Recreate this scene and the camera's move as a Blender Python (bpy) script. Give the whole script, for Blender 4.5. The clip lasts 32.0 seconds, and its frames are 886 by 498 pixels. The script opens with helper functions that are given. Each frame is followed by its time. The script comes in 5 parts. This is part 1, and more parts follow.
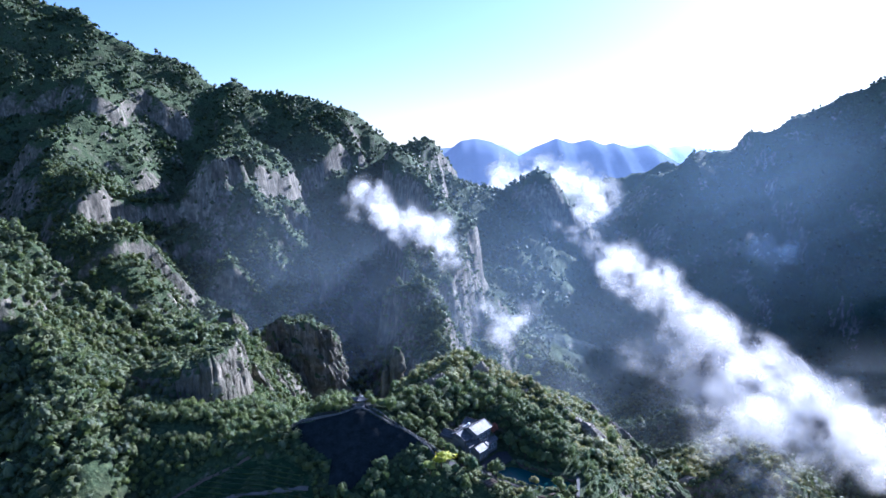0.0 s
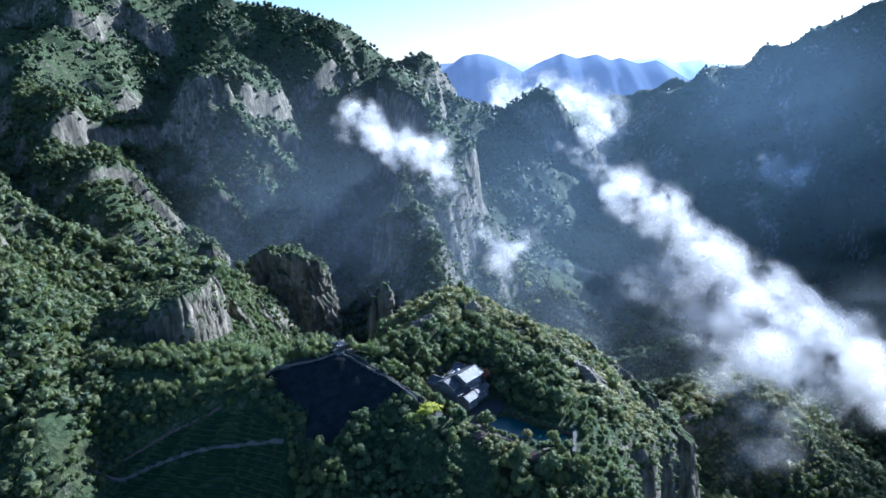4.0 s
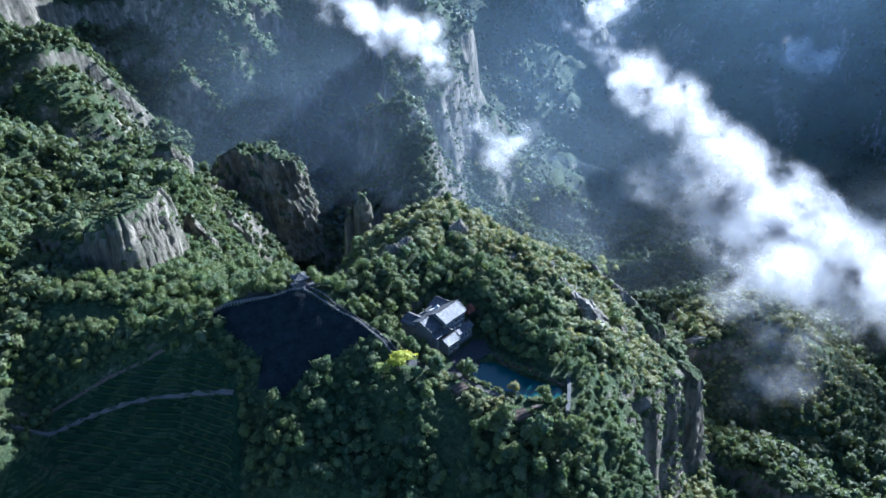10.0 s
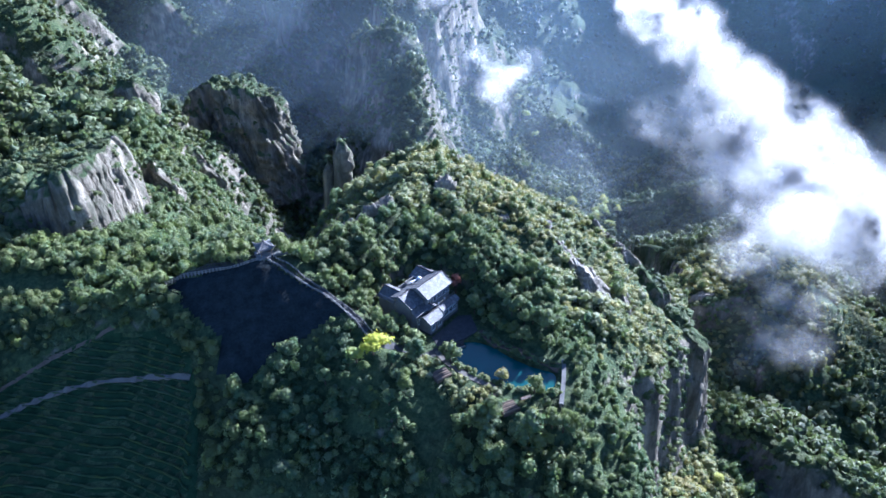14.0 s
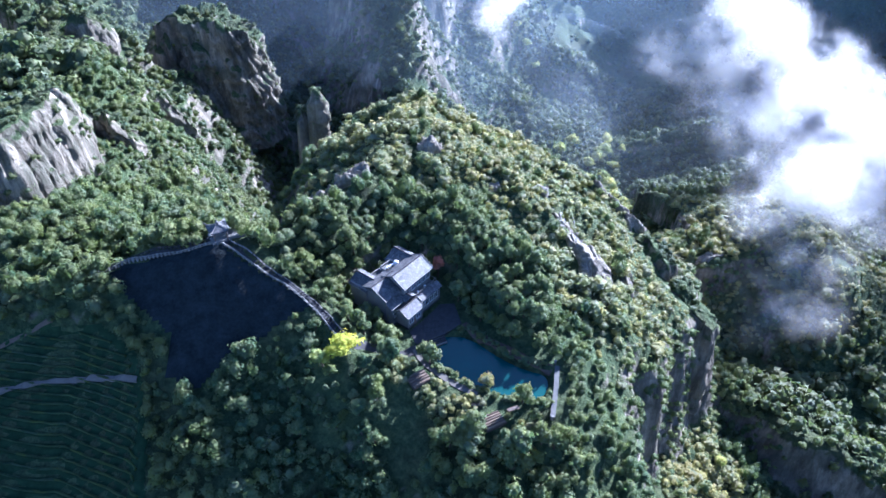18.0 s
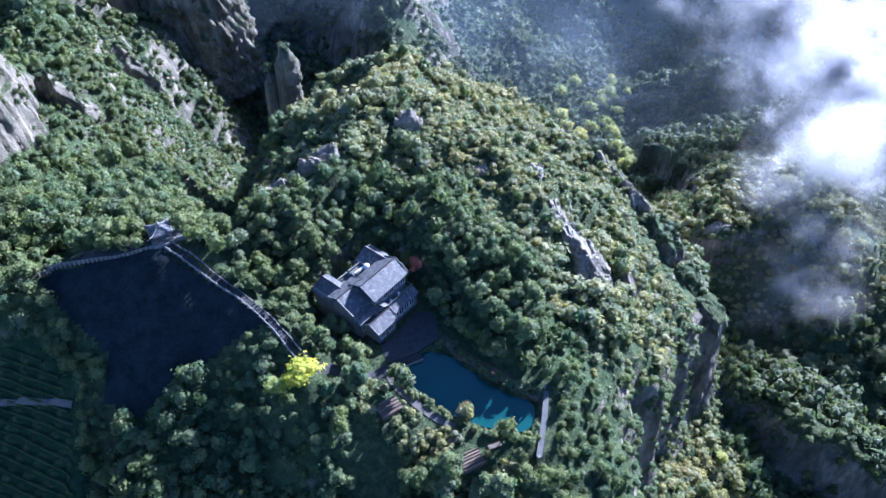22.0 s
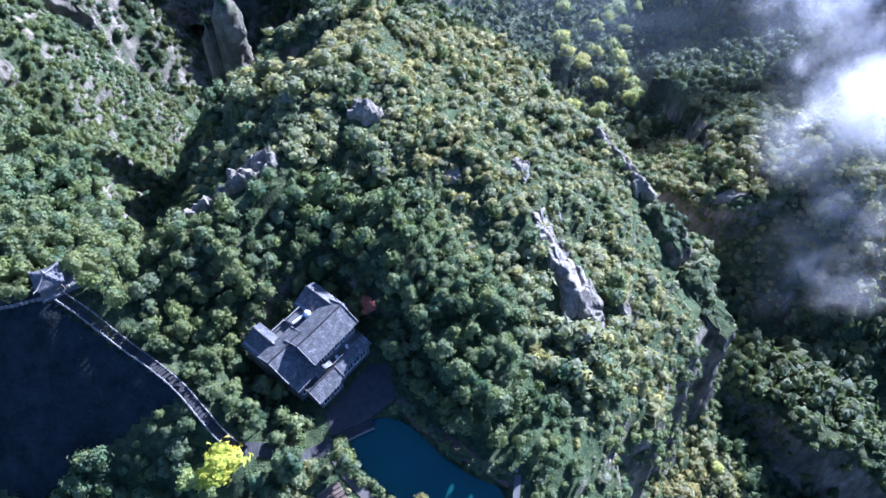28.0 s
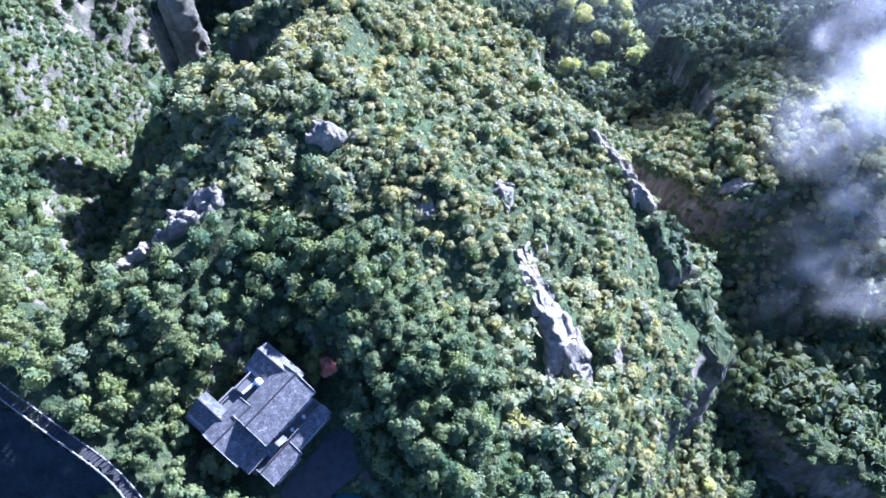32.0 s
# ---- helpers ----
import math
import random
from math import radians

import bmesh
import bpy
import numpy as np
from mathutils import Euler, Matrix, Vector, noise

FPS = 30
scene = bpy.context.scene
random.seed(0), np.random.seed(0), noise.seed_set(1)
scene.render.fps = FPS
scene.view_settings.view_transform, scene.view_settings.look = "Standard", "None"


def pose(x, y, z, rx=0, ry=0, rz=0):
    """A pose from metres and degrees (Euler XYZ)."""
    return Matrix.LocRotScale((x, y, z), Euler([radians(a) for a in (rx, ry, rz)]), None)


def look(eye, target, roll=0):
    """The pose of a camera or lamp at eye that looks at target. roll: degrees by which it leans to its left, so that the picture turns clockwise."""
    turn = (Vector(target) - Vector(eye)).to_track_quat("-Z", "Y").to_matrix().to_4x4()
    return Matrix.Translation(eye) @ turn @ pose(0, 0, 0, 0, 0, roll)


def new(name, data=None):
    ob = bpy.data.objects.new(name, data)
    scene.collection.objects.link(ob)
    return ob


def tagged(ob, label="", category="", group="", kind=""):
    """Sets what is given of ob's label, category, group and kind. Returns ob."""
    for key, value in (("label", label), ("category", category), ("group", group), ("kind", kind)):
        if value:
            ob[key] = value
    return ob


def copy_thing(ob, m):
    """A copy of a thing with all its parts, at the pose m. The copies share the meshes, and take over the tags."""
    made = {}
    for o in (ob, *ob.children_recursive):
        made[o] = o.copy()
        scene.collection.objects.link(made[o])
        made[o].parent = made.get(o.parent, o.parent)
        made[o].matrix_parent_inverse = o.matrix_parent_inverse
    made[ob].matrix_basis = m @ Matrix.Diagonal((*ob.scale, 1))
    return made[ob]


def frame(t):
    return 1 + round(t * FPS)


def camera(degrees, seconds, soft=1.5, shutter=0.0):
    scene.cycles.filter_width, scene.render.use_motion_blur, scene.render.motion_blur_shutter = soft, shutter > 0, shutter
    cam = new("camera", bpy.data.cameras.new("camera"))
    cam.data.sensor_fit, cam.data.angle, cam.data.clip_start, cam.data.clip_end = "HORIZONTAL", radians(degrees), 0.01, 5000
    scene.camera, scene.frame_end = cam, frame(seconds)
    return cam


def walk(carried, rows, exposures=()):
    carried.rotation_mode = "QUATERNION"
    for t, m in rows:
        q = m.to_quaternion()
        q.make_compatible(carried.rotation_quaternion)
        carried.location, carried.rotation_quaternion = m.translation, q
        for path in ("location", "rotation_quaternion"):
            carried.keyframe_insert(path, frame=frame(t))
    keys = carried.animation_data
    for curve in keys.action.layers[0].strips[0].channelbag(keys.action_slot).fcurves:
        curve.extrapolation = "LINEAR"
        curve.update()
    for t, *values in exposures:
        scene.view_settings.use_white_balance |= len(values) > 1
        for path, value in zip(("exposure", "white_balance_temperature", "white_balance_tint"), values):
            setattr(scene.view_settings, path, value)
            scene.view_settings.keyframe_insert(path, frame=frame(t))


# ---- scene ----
cam = camera(65.7, 32.0)
METRES, EYE, TILT, LEAN, TURN = 250.0, 125.5, -8.5, 0.0, 0.0
ROWS = [
    (0.0, 0.0, 0.0, 0.0, 0.0, 0.0, -0.0),
    (0.5, 0.0035, 0.0139, 0.0029, 0.03, -0.86, 0.05),
    (1.0, 0.0055, 0.0288, 0.0053, 0.03, -1.7, 0.07),
    (1.5, 0.0093, 0.044, 0.0076, 0.07, -2.55, 0.1),
    (2.0, 0.0129, 0.0592, 0.0098, 0.12, -3.38, 0.13),
    (2.5, 0.0158, 0.0741, 0.0121, 0.14, -4.22, 0.13),
    (3.0, 0.019, 0.0891, 0.0143, 0.16, -5.06, 0.14),
    (3.5, 0.0224, 0.1039, 0.0168, 0.19, -5.9, 0.15),
    (5.5, 0.0346, 0.1653, 0.0267, 0.31, -9.28, 0.14),
    (6.0, 0.0374, 0.1804, 0.0287, 0.33, -10.09, 0.13),
    (6.5, 0.0402, 0.1955, 0.0311, 0.34, -10.93, 0.11),
    (7.0, 0.0429, 0.2107, 0.033, 0.36, -11.75, 0.06),
    (7.5, 0.0457, 0.2256, 0.0356, 0.38, -12.59, 0.06),
    (8.0, 0.0475, 0.2399, 0.0384, 0.36, -13.43, -0.02),
    (8.5, 0.051, 0.2559, 0.0401, 0.4, -14.24, -0.01),
    (9.0, 0.0536, 0.2707, 0.0424, 0.41, -15.05, -0.04),
    (9.5, 0.0554, 0.2844, 0.0446, 0.38, -15.81, -0.1),
    (10.0, 0.0584, 0.2998, 0.0469, 0.41, -16.62, -0.11),
    (10.5, 0.0607, 0.3145, 0.0493, 0.4, -17.43, -0.15),
    (11.0, 0.0633, 0.3296, 0.0513, 0.42, -18.22, -0.18),
    (11.5, 0.0659, 0.3445, 0.0537, 0.42, -19.04, -0.2),
    (12.0, 0.0684, 0.3595, 0.0561, 0.44, -19.83, -0.23),
    (12.5, 0.0709, 0.3747, 0.0584, 0.44, -20.64, -0.26),
    (13.0, 0.0734, 0.3897, 0.061, 0.45, -21.44, -0.31),
    (13.5, 0.0763, 0.4051, 0.0633, 0.47, -22.26, -0.32),
    (14.0, 0.079, 0.4202, 0.0657, 0.48, -23.07, -0.34),
    (14.5, 0.0818, 0.4364, 0.0682, 0.49, -23.94, -0.36),
    (16.5, 0.093, 0.499, 0.0792, 0.59, -27.34, -0.4),
    (17.0, 0.0953, 0.5139, 0.0808, 0.57, -28.09, -0.43),
    (17.5, 0.0978, 0.5291, 0.083, 0.58, -28.9, -0.43),
    (18.0, 0.1005, 0.5445, 0.0854, 0.59, -29.72, -0.45),
    (18.5, 0.1031, 0.5598, 0.0876, 0.6, -30.53, -0.46),
    (19.0, 0.1056, 0.5754, 0.0901, 0.61, -31.35, -0.48),
    (19.5, 0.1085, 0.5909, 0.0921, 0.65, -32.15, -0.49),
    (20.0, 0.1112, 0.6062, 0.0944, 0.66, -32.93, -0.51),
    (20.5, 0.1138, 0.6217, 0.0965, 0.67, -33.72, -0.54),
    (21.0, 0.1166, 0.637, 0.0988, 0.7, -34.51, -0.55),
    (21.5, 0.1194, 0.6523, 0.101, 0.71, -35.3, -0.57),
    (22.0, 0.1222, 0.6679, 0.1032, 0.73, -36.1, -0.58),
    (22.5, 0.1249, 0.6832, 0.1055, 0.75, -36.88, -0.59),
    (23.0, 0.1277, 0.6984, 0.1076, 0.78, -37.65, -0.61),
    (23.5, 0.1305, 0.7138, 0.1098, 0.8, -38.44, -0.64),
    (24.0, 0.1332, 0.7291, 0.1119, 0.82, -39.25, -0.66),
    (24.5, 0.1356, 0.7435, 0.1141, 0.85, -40.02, -0.68),
    (26.5, 0.147, 0.8046, 0.1219, 1.0, -43.22, -0.73),
    (27.0, 0.1495, 0.8194, 0.1244, 1.0, -44.01, -0.75),
    (27.5, 0.1521, 0.8347, 0.1266, 1.02, -44.82, -0.78),
    (28.0, 0.1548, 0.85, 0.1287, 1.04, -45.64, -0.8),
    (28.5, 0.1574, 0.8652, 0.1311, 1.05, -46.45, -0.81),
    (29.0, 0.1601, 0.8804, 0.1334, 1.06, -47.27, -0.81),
    (29.5, 0.1627, 0.8956, 0.1356, 1.09, -48.07, -0.82),
    (30.0, 0.1655, 0.9119, 0.138, 1.11, -48.95, -0.83),
    (30.5, 0.1681, 0.9271, 0.1403, 1.13, -49.76, -0.84),
    (31.0, 0.1706, 0.9425, 0.1426, 1.14, -50.58, -0.87),
    (31.5, 0.1733, 0.9578, 0.1449, 1.14, -51.4, -0.87),
    (32.0, 0.1758, 0.973, 0.1471, 1.17, -52.2, -0.88),
]
walk(cam, [(t, pose(0, 0, EYE, TILT, LEAN, TURN) @ pose(METRES * x, METRES * y, METRES * z, 90 + pitch, roll, yaw)) for t, x, y, z, yaw, pitch, roll in ROWS],
     [(0.0, 1.65, 4500, 23), (6.0, 1.45, 4450, 9), (10.0, 1.72, 4460, 12), (14.0, 2.2, 4440, 20), (19.0, 2.35, 4430, 24), (23.5, 1.98, 4370, 25), (28.0, 2.08, 4370, 26), (32.0, 2.45, 4330, 28)])

# ---- world, sun ----
SUN_AZ, SUN_EL = 39.0, 24.5          # degrees right of straight ahead, above the horizon
world = bpy.data.worlds.new("sky")
scene.world = world
world.use_nodes = True
wn = world.node_tree
sky = wn.nodes.new("ShaderNodeTexSky")
sky.sky_type, sky.sun_disc = "NISHITA", False
sky.sun_elevation, sky.sun_rotation = radians(SUN_EL), radians(SUN_AZ)
sky.altitude, sky.air_density, sky.dust_density, sky.ozone_density = 1200, 1.0, 1.6, 1.2
wn.nodes["Background"].inputs["Strength"].default_value = 0.05
wn.links.new(sky.outputs[0], wn.nodes["Background"].inputs["Color"])
sun_data = bpy.data.lights.new("sun", "SUN")
sun_data.energy, sun_data.angle, sun_data.color = 5.0, radians(0.6), (1.0, 0.89, 0.72)
sun = new("sun", sun_data)
sa, se = radians(SUN_AZ), radians(SUN_EL)
SUN_DIR = Vector((math.sin(sa) * math.cos(se), math.cos(sa) * math.cos(se), math.sin(se)))
sun.matrix_world = look(SUN_DIR * 900 + Vector((0, 300, 0)), (0, 300, 0))
scene.cycles.transparent_max_bounces = 96

# ---- materials ----
def material(name, rough=0.8, spec=0.3):
    m = bpy.data.materials.new(name)
    m.use_nodes = True
    b = m.node_tree.nodes["Principled BSDF"]
    b.inputs["Roughness"].default_value = rough
    b.inputs["Specular IOR Level"].default_value = spec
    return m, m.node_tree, b


def add(nt, kind, **inputs):
    n = nt.nodes.new("ShaderNode" + kind)
    for k, v in inputs.items():
        n.inputs[k.replace("_", " ")].default_value = v
    return n


def noise_tex(nt, scale, detail=4.0, rough=0.55, where=None):
    n = add(nt, "TexNoise", Scale=scale, Detail=detail, Roughness=rough)
    if where is not None:
        nt.links.new(where, n.inputs["Vector"])
    return n.outputs["Fac"]


def ramp(nt, fac, *stops):
    r = nt.nodes.new("ShaderNodeValToRGB")
    e = r.color_ramp.elements
    while len(e) < len(stops):
        e.new(0.5)
    for el, (p, c) in zip(e, stops):
        el.position, el.color = p, (c if len(c) == 4 else (*c, 1.0))
    nt.links.new(fac, r.inputs[0])
    return r.outputs[0]


def mix(nt, fac, a, b, kind="MIX"):
    n = nt.nodes.new("ShaderNodeMix")
    n.data_type, n.blend_type = "RGBA", kind
    for slot, v in ((0, fac), (6, a), (7, b)):
        if isinstance(v, (int, float)):
            n.inputs[slot].default_value = v
        elif isinstance(v, tuple):
            n.inputs[slot].default_value = (*v, 1.0)
        else:
            nt.links.new(v, n.inputs[slot])
    return n.outputs[2]


def maths(nt, op, a, b=0.0, c=0.0):
    n = nt.nodes.new("ShaderNodeMath")
    n.operation = op
    for slot, v in ((0, a), (1, b), (2, c)):
        if isinstance(v, (int, float)):
            n.inputs[slot].default_value = v
        else:
            nt.links.new(v, n.inputs[slot])
    return n.outputs[0]


def bump(nt, b, height, strength=0.4, distance=0.1):
    n = add(nt, "Bump", Strength=strength, Distance=distance)
    nt.links.new(height, n.inputs["Height"])
    nt.links.new(n.outputs[0], b.inputs["Normal"])


def coords(nt, stretch=(1, 1, 1)):
    g = nt.nodes.new("ShaderNodeNewGeometry")
    m = add(nt, "Mapping", Scale=stretch)
    nt.links.new(g.outputs["Position"], m.inputs["Vector"])
    return m.outputs[0]


def plain(name, colour, rough=0.8, spec=0.3, var=0.25, scale=1.5, fine=12.0, depth=0.02):
    """A surface of one colour with broad stains and fine grain."""
    m, nt, b = material(name, rough, spec)
    w = coords(nt)
    broad = ramp(nt, noise_tex(nt, scale, 5, 0.6, w), (0.3, tuple(c * (1 - var) for c in colour)), (0.7, tuple(min(1, c * (1 + var)) for c in colour)))
    fine_n = noise_tex(nt, fine, 3, 0.6, w)
    col = mix(nt, 0.35, broad, ramp(nt, fine_n, (0.3, tuple(c * (1 - var) for c in colour)), (0.7, tuple(min(1, c * (1 + var)) for c in colour))))
    nt.links.new(col, b.inputs["Base Color"])
    bump(nt, b, fine_n, 0.5, depth)
    return m


def rock_colour(nt, w):
    """Grey volcanic rock with upright streaks, lichen and pale patches."""
    streak = noise_tex(nt, 1.0, 6, 0.65, coords(nt, (0.30, 0.30, 0.045)))
    blotch = noise_tex(nt, 0.11, 5, 0.6, w)
    fine = noise_tex(nt, 1.3, 6, 0.7, w)
    c = ramp(nt, streak, (0.30, (0.070, 0.066, 0.052)), (0.46, (0.174, 0.157, 0.122)), (0.60, (0.290, 0.260, 0.202)), (0.78, (0.48, 0.425, 0.33)))
    big = noise_tex(nt, 1.0, 4, 0.6, coords(nt, (0.085, 0.085, 0.010)))
    c = mix(nt, 0.75, c, ramp(nt, big, (0.32, (0.25, 0.25, 0.25)), (0.66, (0.78, 0.77, 0.75))), "OVERLAY")
    c = mix(nt, ramp(nt, blotch, (0.45, (0, 0, 0)), (0.6, (0.6, 0.6, 0.6))), c, (0.085, 0.09, 0.062))
    return mix(nt, 0.5, c, ramp(nt, fine, (0.25, (0.3, 0.3, 0.3)), (0.75, (0.72, 0.70, 0.68))), "OVERLAY"), streak, fine


def ground_material():
    m, nt, b = material("mountain_ground", 0.92, 0.15)
    w = coords(nt)
    rock, streak, fine = rock_colour(nt, w)
    scrub_n = noise_tex(nt, 0.55, 7, 0.7, w)
    patch = noise_tex(nt, 0.035, 5, 0.6, w)
    scrub = ramp(nt, scrub_n, (0.3, (0.022, 0.036, 0.017)), (0.5, (0.062, 0.090, 0.038)), (0.7, (0.13, 0.155, 0.065)))
    dry = ramp(nt, scrub_n, (0.3, (0.026, 0.032, 0.015)), (0.7, (0.095, 0.102, 0.046)))
    veg = mix(nt, ramp(nt, patch, (0.48, (0, 0, 0)), (0.62, (0.7, 0.7, 0.7))), scrub, dry)
    g = nt.nodes.new("ShaderNodeNewGeometry")
    sep = nt.nodes.new("ShaderNodeSeparateXYZ")
    nt.links.new(g.outputs["Normal"], sep.inputs[0])
    flat = maths(nt, "ADD", sep.outputs["Z"], maths(nt, "MULTIPLY", maths(nt, "SUBTRACT", noise_tex(nt, 0.16, 5, 0.65, w), 0.5), 0.7))
    col = mix(nt, ramp(nt, flat, (0.47, (0, 0, 0)), (0.60, (1, 1, 1))), rock, veg)
    nt.links.new(col, b.inputs["Base Color"])
    h = maths(nt, "ADD", maths(nt, "MULTIPLY", streak, 1.0), maths(nt, "MULTIPLY", fine, 0.6))
    bump(nt, b, maths(nt, "ADD", h, scrub_n), 0.9, 1.2)
    return m


def leaf_material(name, dark, mid, light, wide=0.13, crown_size=0.27):
    m, nt, b = material(name, 0.55, 0.28)
    w = coords(nt)
    g = nt.nodes.new("ShaderNodeNewGeometry")
    o = nt.nodes.new("ShaderNodeObjectInfo")
    v = maths(nt, "ADD", maths(nt, "MULTIPLY", noise_tex(nt, wide, 3, 0.6, w), 0.95), maths(nt, "MULTIPLY", g.outputs["Random Per Island"], 0.30))
    v = maths(nt, "ADD", v, maths(nt, "MULTIPLY", maths(nt, "SUBTRACT", o.outputs["Random"], 0.5), 0.22))
    crown = add(nt, "TexVoronoi", Scale=crown_size)
    nt.links.new(w, crown.inputs["Vector"])
    tint = nt.nodes.new("ShaderNodeSeparateColor")
    nt.links.new(crown.outputs["Color"], tint.inputs[0])
    v = maths(nt, "ADD", v, maths(nt, "MULTIPLY", maths(nt, "SUBTRACT", tint.outputs[0], 0.5), 0.30))
    col = ramp(nt, v, (0.30, dark), (0.55, mid), (0.80, light))
    patch = noise_tex(nt, 0.022, 3, 0.55, w)
    col = mix(nt, ramp(nt, patch, (0.42, (0, 0, 0)), (0.62, (0.7, 0.7, 0.7))), col, (mid[0] * 1.75, mid[1] * 1.28, mid[2] * 0.95))
    cool = noise_tex(nt, wide * 1.3, 2, 0.5, coords(nt, (1, 1, 0.4)))
    col = mix(nt, ramp(nt, cool, (0.52, (0, 0, 0)), (0.66, (0.75, 0.75, 0.75))), col, (mid[0] * 0.66, mid[1] * 0.88, mid[2] * 1.1))
    col = mix(nt, ramp(nt, tint.outputs[1], (0.72, (0, 0, 0)), (0.92, (0.8, 0.8, 0.8))), col, (mid[0] * 1.8, mid[1] * 1.45, mid[2] * 0.9))
    col = mix(nt, ramp(nt, tint.outputs[2], (0.80, (0, 0, 0)), (0.95, (0.7, 0.7, 0.7))), col, (light[0] * 0.75, light[1] * 0.8, light[2] * 1.15))
    nt.links.new(col, b.inputs["Base Color"])
    bump(nt, b, noise_tex(nt, 2.6, 3, 0.65, w), 0.7, 0.6)
    tr = add(nt, "BsdfTranslucent")
    nt.links.new(mix(nt, 0.5, col, (mid[0] * 1.9, mid[1] * 2.0, mid[2] * 1.1)), tr.inputs["Color"])
    sh = nt.nodes.new("ShaderNodeMixShader")
    sh.inputs[0].default_value = 0.34
    nt.links.new(b.outputs[0], sh.inputs[1])
    nt.links.new(tr.outputs[0], sh.inputs[2])
    nt.links.new(sh.outputs[0], nt.nodes["Material Output"].inputs["Surface"])
    return m


GROUND = ground_material()
LEAF = leaf_material("broadleaf_foliage", (0.024, 0.052, 0.026), (0.115, 0.163, 0.068), (0.250, 0.280, 0.115), 0.2)
LEAF_SCRUB = leaf_material("crest_scrub_foliage", (0.062, 0.088, 0.036), (0.205, 0.226, 0.092), (0.355, 0.350, 0.170), 0.25, 0.4)
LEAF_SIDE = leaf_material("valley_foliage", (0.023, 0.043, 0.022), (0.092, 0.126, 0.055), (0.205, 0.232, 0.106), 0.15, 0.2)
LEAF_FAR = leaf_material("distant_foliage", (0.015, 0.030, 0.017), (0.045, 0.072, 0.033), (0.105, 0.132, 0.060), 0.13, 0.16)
LEAF_YELLOW = leaf_material("yellow_autumn_foliage", (0.20, 0.22, 0.02), (0.42, 0.42, 0.03), (0.60, 0.58, 0.06), 0.5)
LEAF_LIME = leaf_material("lime_foliage", (0.20, 0.24, 0.06), (0.38, 0.42, 0.12), (0.52, 0.54, 0.20), 0.4)
LEAF_RED = leaf_material("rust_red_foliage", (0.18, 0.08, 0.06), (0.36, 0.17, 0.13), (0.50, 0.28, 0.21), 0.6)
BARK = plain("bark", (0.09, 0.065, 0.045), 0.9, 0.2, 0.4, 2.0, 9.0, 0.04)

# ---- the lie of the land ----
rng = np.random.default_rng(7)
LATTICE = rng.random((256, 256))


def value_noise(x, y):
    xi, yi = np.floor(x).astype(int), np.floor(y).astype(int)
    fx, fy = x - xi, y - yi
    fx, fy = fx * fx * (3 - 2 * fx), fy * fy * (3 - 2 * fy)
    a, b = LATTICE[xi & 255, yi & 255], LATTICE[(xi + 1) & 255, yi & 255]
    c, d = LATTICE[xi & 255, (yi + 1) & 255], LATTICE[(xi + 1) & 255, (yi + 1) & 255]
    return (a * (1 - fx) + b * fx) * (1 - fy) + (c * (1 - fx) + d * fx) * fy


def fbm(x, y, size, octaves=4, gain=0.5):
    """Noise of about -1 to 1 with lumps of that size."""
    out, amp, total = 0.0, 1.0, 0.0
    for k in range(octaves):
        out = out + amp * (value_noise(x / size + 17.3 * k, y / size + 5.7 * k) * 2 - 1)
        total += amp
        amp *= gain
        size *= 0.5
    return out / total * 1.6


def near_line(x, y, pts):
    """Distance to a polyline, the side (+1 on its left), and the crest's height at the foot."""
    best = np.full(np.shape(x), 1e9)
    side, crest = np.zeros(np.shape(x)), np.zeros(np.shape(x))
    for (ax, ay, az), (bx, by, bz) in zip(pts, pts[1:]):
        ux, uy = bx - ax, by - ay
        t = np.clip(((x - ax) * ux + (y - ay) * uy) / (ux * ux + uy * uy), 0, 1)
        px, py = x - (ax + t * ux), y - (ay + t * uy)
        d = np.hypot(px, py)
        m = d < best
        best = np.where(m, d, best)
        side = np.where(m, np.where(ux * py - uy * px > 0, 1.0, -1.0), side)
        crest = np.where(m, az + t * (bz - az), crest)
    return best, side, crest


def fall(d, profile):
    px, pz = zip(*profile)
    far = pz[-1] + (d - px[-1]) * (pz[-1] - pz[-2]) / (px[-1] - px[-2])
    return np.where(d > px[-1], far, np.interp(d, px, pz))


def ridge(x, y, pts, left, right):
    d, s, c = near_line(x, y, pts)
    return c - np.where(s > 0, fall(d, left), fall(d, right))


def smooth_max(a, b, k=5.0):
    h = np.clip(0.5 + 0.5 * (a - b) / k, 0, 1)
    return b * (1 - h) + a * h + k * h * (1 - h)


def smooth_min(a, b, k=5.0):
    return -smooth_max(-a, -b, k)


def step(e0, e1, v):
    t = np.clip((v - e0) / (e1 - e0), 0, 1)
    return t * t * (3 - 2 * t)


# crests, (x, y, z) along each ridge
HILL_SPINE = ((-125, 282, -2), (-75, 281, 3), (-55, 283, 9), (-36, 284, 14), (-18, 300, 13), (-4, 318, 14), (10, 345, 16), (12, 366, 11), (8, 392, 3), (-5, 425, -28))
HILL_RIM = ((-36, 284, 14), (-22, 275, 11), (-10, 268, 7), (2, 256, 0), (17, 249, -3), (34, 239, -5), (50, 231, -8), (60, 222, -18), (66, 205, -30))
HILL_EAST = ((10, 345, 16), (30, 352, 10), (58, 368, -10), (80, 364, -17), (92, 357, -25), (105, 338, -34), (117, 317, -45))
HILL_FACE = ((12, 343, 15), (24, 318, 10), (32, 298, 8), (39, 282, 4), (46, 268, -2))
